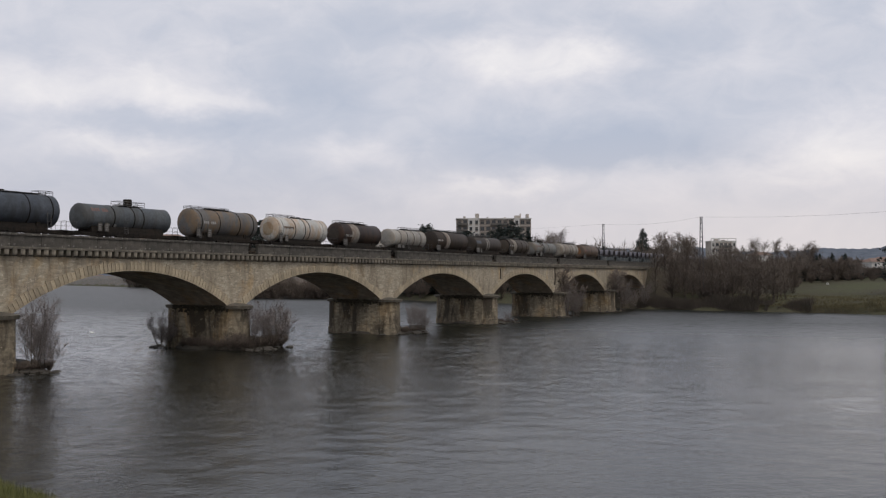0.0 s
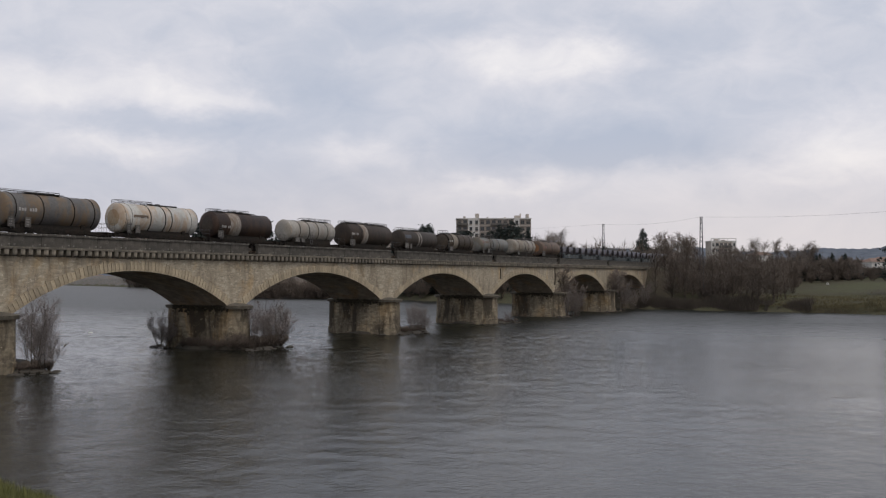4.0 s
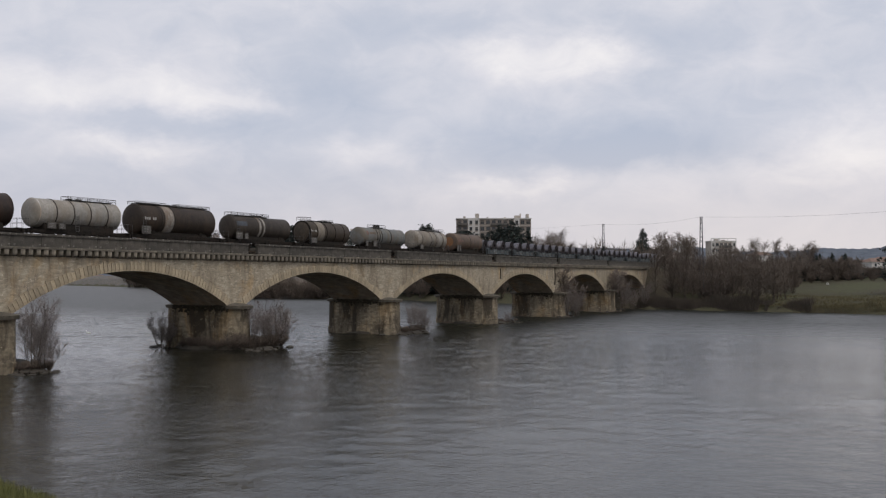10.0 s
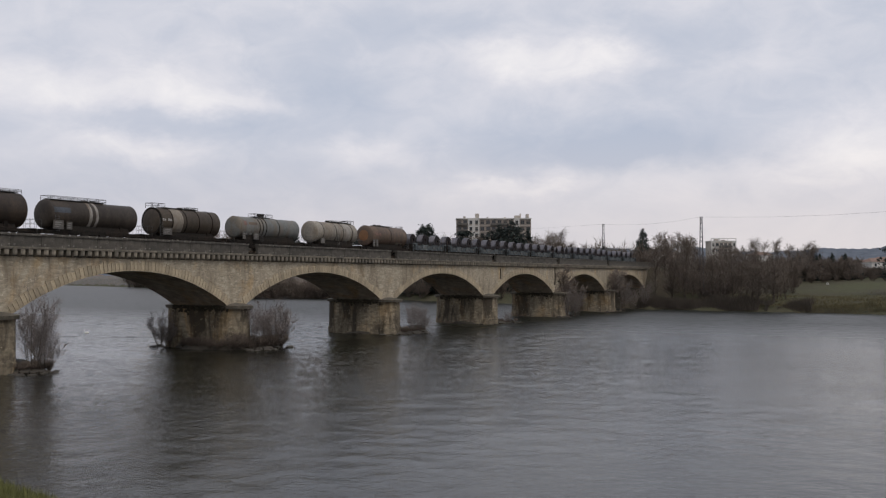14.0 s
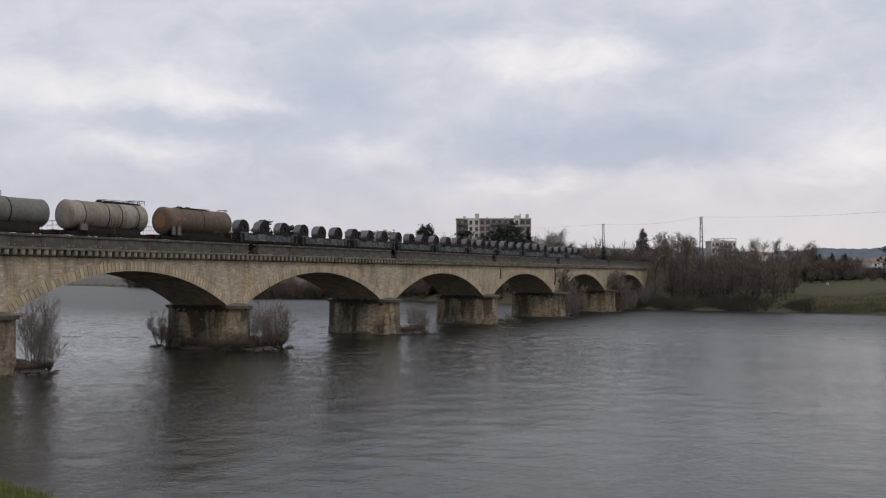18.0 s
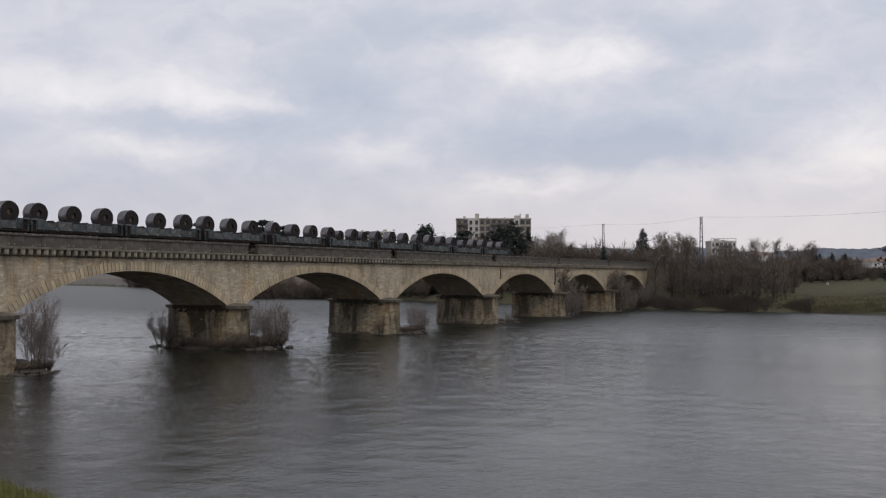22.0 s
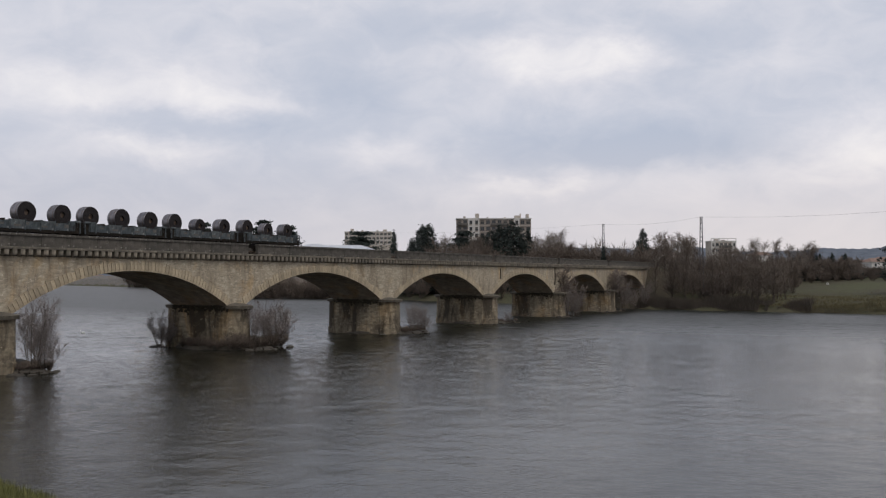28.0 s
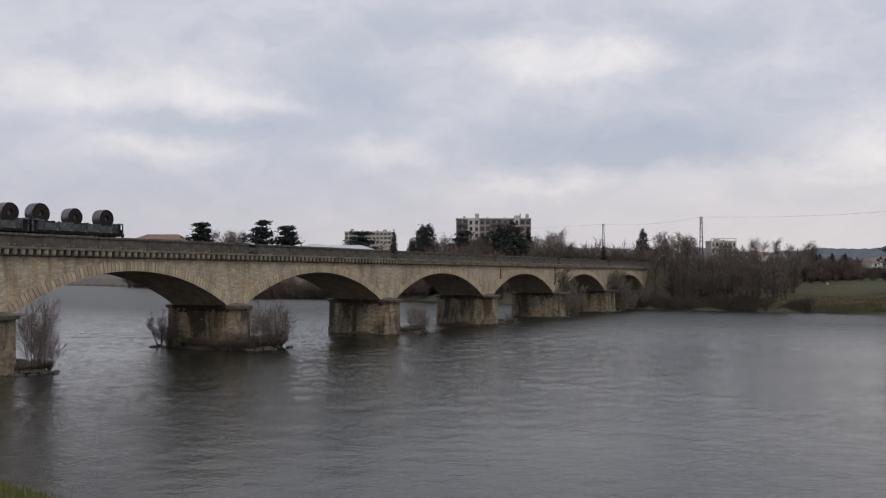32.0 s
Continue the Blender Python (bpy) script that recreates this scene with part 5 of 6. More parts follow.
def house(at, rz, width, depth, eave, ridge, roof, walls, label, name="house"):
    g = ground_height(*at) - 0.3
    b = thing(name, label, "building", "", "", (at[0], at[1], g), rz)
    part("wall", Shape().box(-width / 2, width / 2, -depth / 2, depth / 2, 0, eave - g), walls, b)
    e, r, o = eave - g, ridge - g, 0.4
    part("roof", Shape().add([(-width / 2 - o, -depth / 2 - o, e), (width / 2 + o, -depth / 2 - o, e), (width / 2 + o, depth / 2 + o, e), (-width / 2 - o, depth / 2 + o, e),
                              (-width / 2 + depth * 0.3, 0, r), (width / 2 - depth * 0.3, 0, r)],
                             [(0, 1, 5, 4), (1, 2, 5), (2, 3, 4, 5), (3, 0, 4), (3, 2, 1, 0)]), roof, b)
    n = max(2, int(width / 4))
    for k in range(n):
        x = -width / 2 + width * (k + 0.5) / n
        part("window", Shape().box(x - 0.5, x + 0.5, -depth / 2 - 0.04, -depth / 2 + 0.02, e - 2.0, e - 0.7), GLASS, b)
    return b


house((526.9, 536.3), AX, 36.65, 20, 36.85, 40.78, ROOF_RED, WALL_BEIGE, "low building with a brown clay tile roof")
house((352.6, 251.3), AX, 39.09, 22, 20.30, 22.6, ROOF_GREY, WALL_BROWN, "long industrial shed with a pale metal roof", "shed")
house((332.4, 246.6), AX, 14.91, 18, 20.3, 22.5, ROOF_GREY, WALL_BROWN, "industrial shed with a pale metal roof", "shed")
for spot, w, e, r in (((458.9, 36.8), 9, 14.16, 15.69), ((439.4, 30.8), 8, 14.35, 16.05), ((485.5, 29.9), 10, 15.52, 17.38),
                       ((436.9, 77.0), 9, 17.72, 19.25), ((426.6, 116.5), 10, 17.95, 19.78), ((627.7, 726.7), 18, 5.87, 9.69), ((621.5, 696.6), 12, 6.45, 9.12)):
    house(spot, AX + 15, w, 8, e, r, ROOF_RED, WALL_WHITE, "small white house with a tiled roof")


# ---- power line ----
def mast(at, top, label="grey steel lattice power mast"):
    g = ground_height(*at) - 0.3
    t = thing("power_mast", label, "mast", "", "", (at[0], at[1], g), 20)
    h = top - g
    for sx in (-1, 1):
        for sy in (-1, 1):
            part("leg", Shape().tube([(sx * 0.55, sy * 0.55, 0), (sx * 0.22, sy * 0.22, h)], 0.11, 4), WIRE, t)
    n = int(h / 1.1)
    for i in range(n):
        z0, z1 = h * i / n, h * (i + 1) / n
        a, b = 0.55 - 0.33 * i / n, 0.55 - 0.33 * (i + 1) / n
        s = Shape()
        for k in (-1, 1):
            d = k if i % 2 else -k
            s.tube([(-a * d, k * a, z0), (b * d, k * b, z1)], 0.035, 3).tube([(k * a, -a * d, z0), (k * b, b * d, z1)], 0.035, 3)
        part("brace", s, WIRE, t)
    part("cross_arm", Shape().box(-0.08, 0.08, -0.5, 0.5, h - 0.15, h), WIRE, t)
    return Vector((at[0], at[1], top))


ends = [Vector((*(443.1, 273.5), 32.63)), mast((278.2, 95.8), 24.40), mast((242.4, 57.2), 23.47), mast((212.7, -2.9), 22.40)]
for a, b in zip(ends, ends[1:]):
    s = Shape()
    pts = [a.lerp(b, k / 16) - Vector((0, 0, 0.9 * 4 * (k / 16) * (1 - k / 16))) for k in range(17)]
    s.tube(pts, 0.015, 4)
    whole("power_cable", s, WIRE, "thin overhead power cable", "cable")


# ---- a white bird afloat behind the bridge ----
def bird():
    t = thing("water_bird", "white bird floating on the river", "bird")
    part("body", Shape().lathe([(-0.36, 0.01), (-0.28, 0.07), (-0.1, 0.15), (0.1, 0.16), (0.24, 0.1), (0.3, 0.01)], 10, "x", (0, 0, 0.08)), FEATHER, t, "", True)
    part("neck", Shape().tube([(0.22, 0, 0.12), (0.31, 0, 0.26), (0.28, 0, 0.4), (0.33, 0, 0.46)], [0.05, 0.035, 0.03, 0.04], 7), FEATHER, t, "", True)
    part("beak", Shape().tube([(0.35, 0, 0.46), (0.45, 0, 0.43)], [0.022, 0.006], 6), RED_MARK, t, "small orange beak")
    return t


BIRD = bird()



# ---- the goods train ----
def disc_wheel():
    return Shape().lathe([(-0.07, 0.1), (-0.07, 0.46), (-0.04, 0.5), (-0.01, 0.47), (0.06, 0.455), (0.06, 0.38), (0.02, 0.34), (0.02, 0.12), (0.08, 0.1)], 20, "y").mesh("wheel", WHEEL, True)


WHEEL_MESH = disc_wheel()
AXLE_MESH = Shape().lathe([(-1.0, 0.07), (1.0, 0.07)], 8, "y").mesh("axle", WHEEL)
BOGIE_MESH = {}
for d in (-1, 1):
    s = Shape()
    y0, y1 = (0.92, 1.06) if d > 0 else (-1.06, -0.92)
    s.add([(x, y, z) for y in (y0, y1) for x, z in ((-1.35, 0.62), (-1.3, 0.78), (-0.4, 0.8), (0.4, 0.8), (1.3, 0.78), (1.35, 0.62), (0.5, 0.42), (-0.5, 0.42))],
          [(0, 1, 2, 3, 4, 5, 6, 7), (15, 14, 13, 12, 11, 10, 9, 8)] + [(i, 8 + i, 8 + (i + 1) % 8, (i + 1) % 8) for i in range(8)])
    for x in (-0.9, 0.9):
        s.box(x - 0.16, x + 0.16, y0 - 0.04, y1 + 0.04, 0.3, 0.64, 0.03)
    for x in (-0.18, 0.0, 0.18):
        s.tube([(x, (y0 + y1) / 2, 0.42), (x, (y0 + y1) / 2, 0.74)], 0.08, 8)
    BOGIE_MESH[d] = s.mesh("side_frame", UNDER)
BOLSTER_MESH = Shape().box(-0.3, 0.3, -1.0, 1.0, 0.62, 0.92, 0.04).mesh("bolster", UNDER)
BUFFER_MESH = Shape().lathe([(0, 0.1), (0.34, 0.1), (0.34, 0.07), (0.52, 0.07), (0.52, 0.2), (0.56, 0.24), (0.6, 0.2), (0.61, 0.01)], 14, "x").mesh("buffer", UNDER, True)


def running_gear(w, half, base):
    """Two bogies with wheels, buffers and couplings for a wagon whose headstocks stand at +-half."""
    for x in (-base, base):
        b = part("bogie", BOLSTER_MESH, UNDER, w)
        b.location = (x, 0, 0)
        for d in (-1, 1):
            part("side_frame", BOGIE_MESH[d], UNDER, b)
            for q in (-0.9, 0.9):
                part("wheel", WHEEL_MESH, WHEEL, b).location = (q, 0.75 * d, 0.46)
        for q in (-0.9, 0.9):
            part("axle", AXLE_MESH, WHEEL, b).location = (q, 0, 0.46)
    for d in (-1, 1):
        for y in (-0.87, 0.87):
            o = part("buffer", BUFFER_MESH, UNDER, w)
            o.location, o.rotation_euler = (d * half, y, 1.03), (0, 0, 0 if d > 0 else math.pi)
        part("coupling", Shape().tube([(d * half, 0, 1.0), (d * (half + 0.25), 0, 0.86), (d * (half + 0.55), 0, 0.95)], 0.05, 6), UNDER, w)


def handrail(w, x0, x1, y0, y1, z0, z1, step=1.4):
    """A guard rail round a walkway on top of the tank: posts and two rails."""
    n = max(2, int((x1 - x0) / step))
    for y in (y0, y1):
        for k in range(n + 1):
            x = x0 + (x1 - x0) * k / n
            part("rail_post", Shape().tube([(x, y, z0), (x, y, z1)], 0.025, 5), RAILING, w)
        for z in ((z0 + z1) / 2, z1):
            part("hand_rail", Shape().tube([(x0, y, z), (x1, y, z)], 0.025, 5), RAILING, w)
    for x in (x0, x1):
        part("hand_rail", Shape().tube([(x, y0, z1), (x, y1, z1)], 0.025, 5), RAILING, w)


def ladder(w, x, y, z0, z1, lean=0.0):
    s = Shape()
    for d in (-0.2, 0.2):
        s.tube([(x + d, y, z0), (x + d, y + lean, z1)], 0.022, 5)
    for k in range(9):
        f = k / 8
        s.tube([(x - 0.2, y + lean * f, z0 + (z1 - z0) * f), (x + 0.2, y + lean * f, z0 + (z1 - z0) * f)], 0.016, 4)
    part("ladder", s, RAILING, w)


def tank_wagon(length, dia, top, paint, label, bands=(), band_paint=None, walkway=None, rails=(), dome=0.0, dome_x=0.0, marks=(), pale=None, end_paint=None, placards=(), seams=(), patch=None, pale_too=None, hatches=(-0.5, 0.55), bulge=0.34):
    """A bogie tank wagon. bands: steel hoops; pale: a painted ring (from, to); marks: unreadable lettering (x, z, width, height, material)."""
    w = thing("tank_wagon", label, "tank wagon", "tank wagons of the train")
    r = dia / 2
    zc, h = top - r, length / 2
    prof = [(-h, 0.01)] + [(-h + bulge * (1 - math.cos(a)), r * math.sin(a) ** 0.85) for a in (math.pi / 2 * k / 9 for k in range(1, 10))]
    prof += [(-s, q) for s, q in reversed(prof)]
    part("tank", Shape().lathe(prof, 40, "x", (0, 0, zc)), paint, w, "", True)
    for x in bands:
        part("hoop", Shape().lathe([(x - 0.05, r), (x - 0.05, r + 0.035), (x + 0.05, r + 0.035), (x + 0.05, r)], 36, "x", (0, 0, zc)), band_paint or UNDER, w, "", True)
    for a, b, tone in [q for q in (pale, pale_too) if q]:
        part("painted_ring", Shape().lathe([(a, r - 0.02), (a, r + 0.012), (b, r + 0.012), (b, r - 0.02)], 40, "x", (0, 0, zc)), tone, w, "dull whitish ring round the tank", True)
    for x in (-h + 0.35, h - 0.35, *seams):
        part("end_seam", Shape().lathe([(x - 0.025, r - 0.02), (x - 0.025, r + 0.02), (x + 0.025, r + 0.02), (x + 0.025, r - 0.02)], 36, "x", (0, 0, zc)), end_paint or paint, w, "", True)
    if patch:
        disc = [(x - 0.012, q) for x, q in prof if x < 0 and q < r * 0.62]
        part("end_patch", Shape().lathe(disc, 28, "x", (0, 0, zc)), patch, w, "round discoloured patch on the tank end", True)
    half = h + 0.85
    for y in (-0.95, 0.95):
        part("solebar", Shape().box(-half, half, y - 0.09, y + 0.09, 0.98, 1.24, 0.02), UNDER, w)
    for x in (-half, half):
        part("headstock", Shape().box(x - 0.1, x + 0.1, -1.3, 1.3, 0.86, 1.26, 0.03), UNDER, w)
        part("end_platform", Shape().box(min(x, x * 0.9), max(x, x * 0.9), -1.2, 1.2, 1.24, 1.29), UNDER, w)
        s = Shape()
        for y in (-1.1, -0.4, 0.4, 1.1):
            s.tube([(x * 0.985, y, 1.27), (x * 0.985, y, 2.15)], 0.014, 5)
        s.tube([(x * 0.985, -1.1, 2.15), (x * 0.985, 1.1, 2.15)], 0.016, 5).tube([(x * 0.985, -1.1, 1.75), (x * 0.985, 1.1, 1.75)], 0.012, 5)
        part("end_railing", s, RAILING, w)
    for x in (-h * 0.62, h * 0.62):
        part("saddle", Shape().add([(x + dx, y, z) for dx in (-0.2, 0.2) for y, z in ((-1.0, 1.2), (1.0, 1.2), (r * 0.72, zc - r * 0.62), (0.5, zc - r * 0.82), (-0.5, zc - r * 0.82), (-r * 0.72, zc - r * 0.62))],
                                   [(0, 1, 2, 3, 4, 5), (11, 10, 9, 8, 7, 6)] + [(i, 6 + i, 6 + (i + 1) % 6, (i + 1) % 6) for i in range(6)]), UNDER, w)
    part("sump_pipe", Shape().tube([(0, 0, zc - r + 0.05), (0, 0, 1.0), (0, -0.8, 0.8), (0, -1.2, 0.8)], 0.1, 8), UNDER, w)
    part("brake_cylinder", Shape().lathe([(-0.35, 0.02), (-0.35, 0.2), (0.35, 0.2), (0.45, 0.02)], 12, "x", (h * 0.25, -0.55, 0.72)), UNDER, w)
    part("truss_bar", Shape().tube([(-h * 0.5, -0.95, 1.0), (-h * 0.25, -0.95, 0.6), (h * 0.25, -0.95, 0.6), (h * 0.5, -0.95, 1.0)], 0.035, 5), UNDER, w)
    part("brake_rod", Shape().tube([(-h * 0.62, 0.3, 0.55), (h * 0.62, 0.3, 0.55)], 0.03, 5), UNDER, w)
    part("air_pipe", Shape().tube([(-half, -1.1, 0.92), (-h * 0.3, -1.12, 0.9), (h * 0.3, -1.12, 0.88), (half, -1.1, 0.92)], 0.035, 5), UNDER, w)
    part("tool_box", Shape().box(-h * 0.32, -h * 0.32 + 0.8, -1.25, -0.85, 0.62, 1.0, 0.03), UNDER, w)
    part("valve_box", Shape().box(h * 0.08, h * 0.08 + 0.5, -1.2, -0.8, 0.66, 1.02, 0.03), UNDER, w)
    part("cradle_beam", Shape().add([(x, y, z) for x in (-h * 0.8, h * 0.8) for y, z in ((-1.05, 1.22), (1.05, 1.22), (0.85, zc - r * 0.7), (-0.85, zc - r * 0.7))],
                                    [(0, 1, 2, 3), (7, 6, 5, 4), (0, 4, 5, 1), (1, 5, 6, 2), (2, 6, 7, 3), (3, 7, 4, 0)]), UNDER, w)
    running_gear(w, half, h * 0.62)
    for x, wd, ht in placards:
        part("placard_frame", Shape().box(x - wd / 2, x + wd / 2, -1.36, -1.3, 1.35, 1.35 + ht), PLACARD, w, "grey information board with worn lettering")
        for k in range(3):
            part("lettering", Shape().box(x - wd * 0.35, x + wd * (0.1 + 0.1 * k), -1.372, -1.362, 1.35 + ht * (0.2 + 0.25 * k), 1.35 + ht * (0.3 + 0.25 * k)), GREY_MARK, w, "worn grey lettering")
    for x, z, wd, ht, tone in marks:
        count = max(1, int(wd / 0.24)) if tone in (WHITE_MARK, RED_MARK) and wd > 0.6 else 1
        for q in range(count):
            if count > 3 and q == count // 2:
                continue
            s = Shape()
            x0, x1 = x - wd / 2 + wd * q / count, x - wd / 2 + wd * (q + (0.72 if count > 1 else 1.0)) / count
            cut = ht * (0.08 * (q * 5 % 3) if count > 1 else 0.0)
            a0, a1 = (math.asin(max(-0.98, min(0.98, (e - zc) / r))) for e in (z - ht / 2, z + ht / 2 - cut))
            for k in range(5):
                a = a0 + (a1 - a0) * k / 4
                s.v += [(e, -(r + 0.012) * math.cos(a), zc + (r + 0.012) * math.sin(a)) for e in (x0, x1)]
            s.f = [(2 * k, 2 * k + 1, 2 * k + 3, 2 * k + 2) for k in range(4)]
            part("lettering", s, tone, w, "worn painted lettering")
    if walkway:
        a, b = walkway
        part("walkway", Shape().box(a, b, -0.45, 0.45, top + 0.03, top + 0.09), RAILING, w, "steel grating walkway")
        for k in range(int((b - a) / 1.2) + 1):
            part("walkway_support", Shape().box(a + k * 1.2, a + k * 1.2 + 0.06, -0.42, 0.42, top - 0.12, top + 0.03), RAILING, w)
    for a, b, tall in rails:
        handrail(w, a, b, -0.5, 0.5, top - 0.05, top + 0.03 + 0.75 * tall, 1.1)
    ladder(w, rails[0][0] + 0.4, -r - 0.06, 1.2, zc + 0.2, 0.1)
    if dome:
        part("manhole_dome", Shape().lathe([(top - 0.25, 0.42), (top + dome - 0.06, 0.42), (top + dome, 0.38), (top + dome + 0.02, 0.01)], 20, "z", (dome_x, 0, 0)), UNDER, w, "dark manhole dome", True)
    else:
        for x in hatches:
            part("hatch", Shape().lathe([(top - 0.1, 0.3), (top + 0.14, 0.3), (top + 0.2, 0.24), (top + 0.21, 0.01)], 16, "z", (x, 0, 0)), UNDER, w, "round hatch lid", True)
    return w


P_SLATE = tank_paint("slate_grey_paint", (0.082, 0.094, 0.112), (0.05, 0.057, 0.068), (0.035, 0.035, 0.035), 0.6, 0.4)
P_GREY = tank_paint("old_grey_paint", (0.12, 0.132, 0.142), (0.075, 0.083, 0.09), (0.07, 0.065, 0.056), 0.6)
P_TAN = tank_paint("grey_and_tan_paint", (0.155, 0.15, 0.145), (0.1, 0.096, 0.095), (0.2, 0.135, 0.075), 0.75)
P_WHITE = tank_paint("rust_stained_white_paint", (0.58, 0.575, 0.545), (0.40, 0.395, 0.37), (0.42, 0.26, 0.13), 0.6)
P_DARK = tank_paint("dark_brown_paint", (0.042, 0.028, 0.022), (0.022, 0.016, 0.014), (0.075, 0.042, 0.025), 0.5, 0.45)
P_PALE = tank_paint("dirty_white_paint", (0.4, 0.38, 0.345), (0.26, 0.245, 0.22), (0.24, 0.2, 0.155), 0.6)
P_BROWN = tank_paint("sooty_brown_paint", (0.062, 0.043, 0.03), (0.033, 0.025, 0.019), (0.022, 0.018, 0.015), 0.6)
P_SOOT = tank_paint("dull_brown_paint", (0.07, 0.055, 0.043), (0.04, 0.033, 0.027), (0.028, 0.023, 0.019), 0.6)
P_UMBER = tank_paint("umber_paint", (0.085, 0.066, 0.048), (0.044, 0.036, 0.028), (0.05, 0.036, 0.025), 0.6)
P_GREEN = tank_paint("pale_grey_green_paint", (0.2, 0.205, 0.195), (0.12, 0.125, 0.12), (0.16, 0.125, 0.088), 0.65)
P_SAND = tank_paint("dirty_sand_paint", (0.34, 0.308, 0.262), (0.2, 0.182, 0.155), (0.17, 0.132, 0.092), 0.65)
P_RUST = tank_paint("rusty_brown_paint", (0.175, 0.118, 0.082), (0.095, 0.07, 0.054), (0.075, 0.06, 0.05), 0.65)

P_STAINED = tank_paint("rust_tinted_white_paint", (0.42, 0.35, 0.25), (0.32, 0.25, 0.17), (0.3, 0.17, 0.08), 0.6)
P_STAIN = tank_paint("stained_whitish_ring", (0.42, 0.395, 0.36), (0.2, 0.18, 0.155), (0.15, 0.095, 0.055), 0.75)
P_ORANGE = tank_paint("orange_rust_patch", (0.30, 0.15, 0.07), (0.2, 0.1, 0.05), (0.13, 0.08, 0.05), 0.5)

TRAIN = []          # thing, its place along the track at the start, height above the rail, place of the wagon that carries it


def add(w, s, z=0.0, carrier=None):
    TRAIN.append((w, s, z, s if carrier is None else carrier))


W, R = WHITE_MARK, RED_MARK
add(tank_wagon(11.60, 2.95, 4.42, P_SLATE, "dark slate grey tank wagon with a roof walkway", (-2.0, 2.4, 4.8), None, (-2.5, 4.6), ((4.0, 5.5, 0.4),)), 50.87)
add(tank_wagon(11.30, 2.45, 3.98, P_GREY, "weathered grey tank wagon with a domed manhole", (-2.0, 0.5, 1.7), None, (-0.9, 2.3), ((-1.0, 2.4, 0.6),), 0.75, 0.65,
               ((-3.7, 3.4, 2.0, 0.32, R), (-2.6, 1.9, 0.35, 0.4, W), (-1.8, 1.9, 0.35, 0.4, W)), placards=((-3.9, 0.5, 0.8), (-3.1, 0.5, 0.8))), 65.68)
add(tank_wagon(10.40, 3.0, 4.4, P_TAN, "stained grey and tan tank wagon with hoops", (-4.2, -1.4, 1.9, 4.2), None, (-2.6, 1.6), ((-5.0, 1.0, 0.3),), 0, 0, ((-3.0, 2.9, 1.9, 0.3, W),), placards=((-4.6, 0.6, 0.9), (-2.9, 0.6, 0.9))), 79.85)
add(tank_wagon(10.54, 2.95, 4.32, P_WHITE, "white tank wagon with rust stains and hoops", (-1.7, 0.3, 1.2), None, (-0.8, 2.9), ((-5.0, -0.7, 0.35),), 0, 0, ((-3.0, 3.0, 1.9, 0.3, P_RUST), (-3.0, 2.9, 1.6, 0.12, W)), end_paint=P_TAN,
               placards=((-4.4, 0.5, 0.9), (-3.3, 0.6, 0.8)), seams=(-4.1, 4.0), patch=P_STAINED), 93.34)
add(tank_wagon(9.76, 2.9, 4.28, P_DARK, "dark brown tank wagon with a whitish ring", (), None, (-4.0, 2.6), ((-4.6, -3.2, 0.35), (-2.1, 1.4, 0.35)), 0, 0, ((-3.3, 2.6, 1.5, 0.3, W),), (-2.6, -0.9, P_STAIN), placards=((-4.1, 0.9, 0.8),), patch=P_SOOT), 106.28)
add(tank_wagon(9.80, 2.6, 4.1, P_PALE, "dirty white tank wagon with many dark hoops", (-2.8, -0.9, 1.0, 3.0), P_SOOT, (-0.8, 4.2), ((-1.0, 4.6, 0.45),), 0, 0, (), end_paint=P_WHITE, placards=((-3.4, 0.9, 0.6), (-2.3, 0.7, 0.5))), 119.00)
add(tank_wagon(10.95, 3.05, 4.36, P_BROWN, "sooty brown tank wagon with a pale ring", (-2.6, -0.8), P_SOOT, (-5.0, 5.0), ((-5.4, -1.2, 0.3), (0.6, 5.3, 0.35)), 0, 0, ((-4.2, 2.9, 1.6, 0.3, W),), (-2.2, -1.0, P_STAIN), placards=((-4.6, 1.2, 0.9),)), 131.85)
add(tank_wagon(10.46, 2.65, 4.05, P_SOOT, "dull brown tank wagon with a handrail on top", (), None, (-4.6, 1.6), ((-4.9, 1.7, 0.45),), 0, 0, ((-3.9, 3.1, 1.8, 0.5, P_SLATE),), (-0.9, -0.55, P_STAIN), placards=((-4.4, 1.1, 0.8), (-3.2, 0.6, 0.7)), pale_too=(-0.15, 0.15, P_STAIN)), 145.56)
add(tank_wagon(9.23, 2.8, 4.16, P_UMBER, "brown tank wagon with hoops and a railed platform", (-4.4, -2.8, -0.8, 1.1, 3.1), None, (-3.4, 1.8), ((-4.8, -3.1, 0.55), (0.2, 1.7, 0.3)), 0, 0, ((-3.6, 2.9, 1.3, 0.25, W),), (-2.7, -1.3, P_SAND), placards=((-3.5, 1.2, 0.7),)), 158.44)
add(tank_wagon(11.37, 2.5, 4.0, P_GREEN, "pale grey green tank wagon with a domed manhole", (-2.1, -1.5, -0.9, 1.5), None, (-2.0, 0.9), ((-2.2, 1.0, 0.55),), 0.5, -0.6,
               ((-4.6, 3.2, 0.5, 0.5, R), (-3.3, 3.2, 1.5, 0.3, P_RUST), (-4.3, 1.9, 0.35, 0.4, W), (-3.5, 1.9, 0.35, 0.4, W)), end_paint=P_TAN, placards=((-5.0, 0.5, 0.8), (-2.9, 0.9, 0.8))), 171.71)
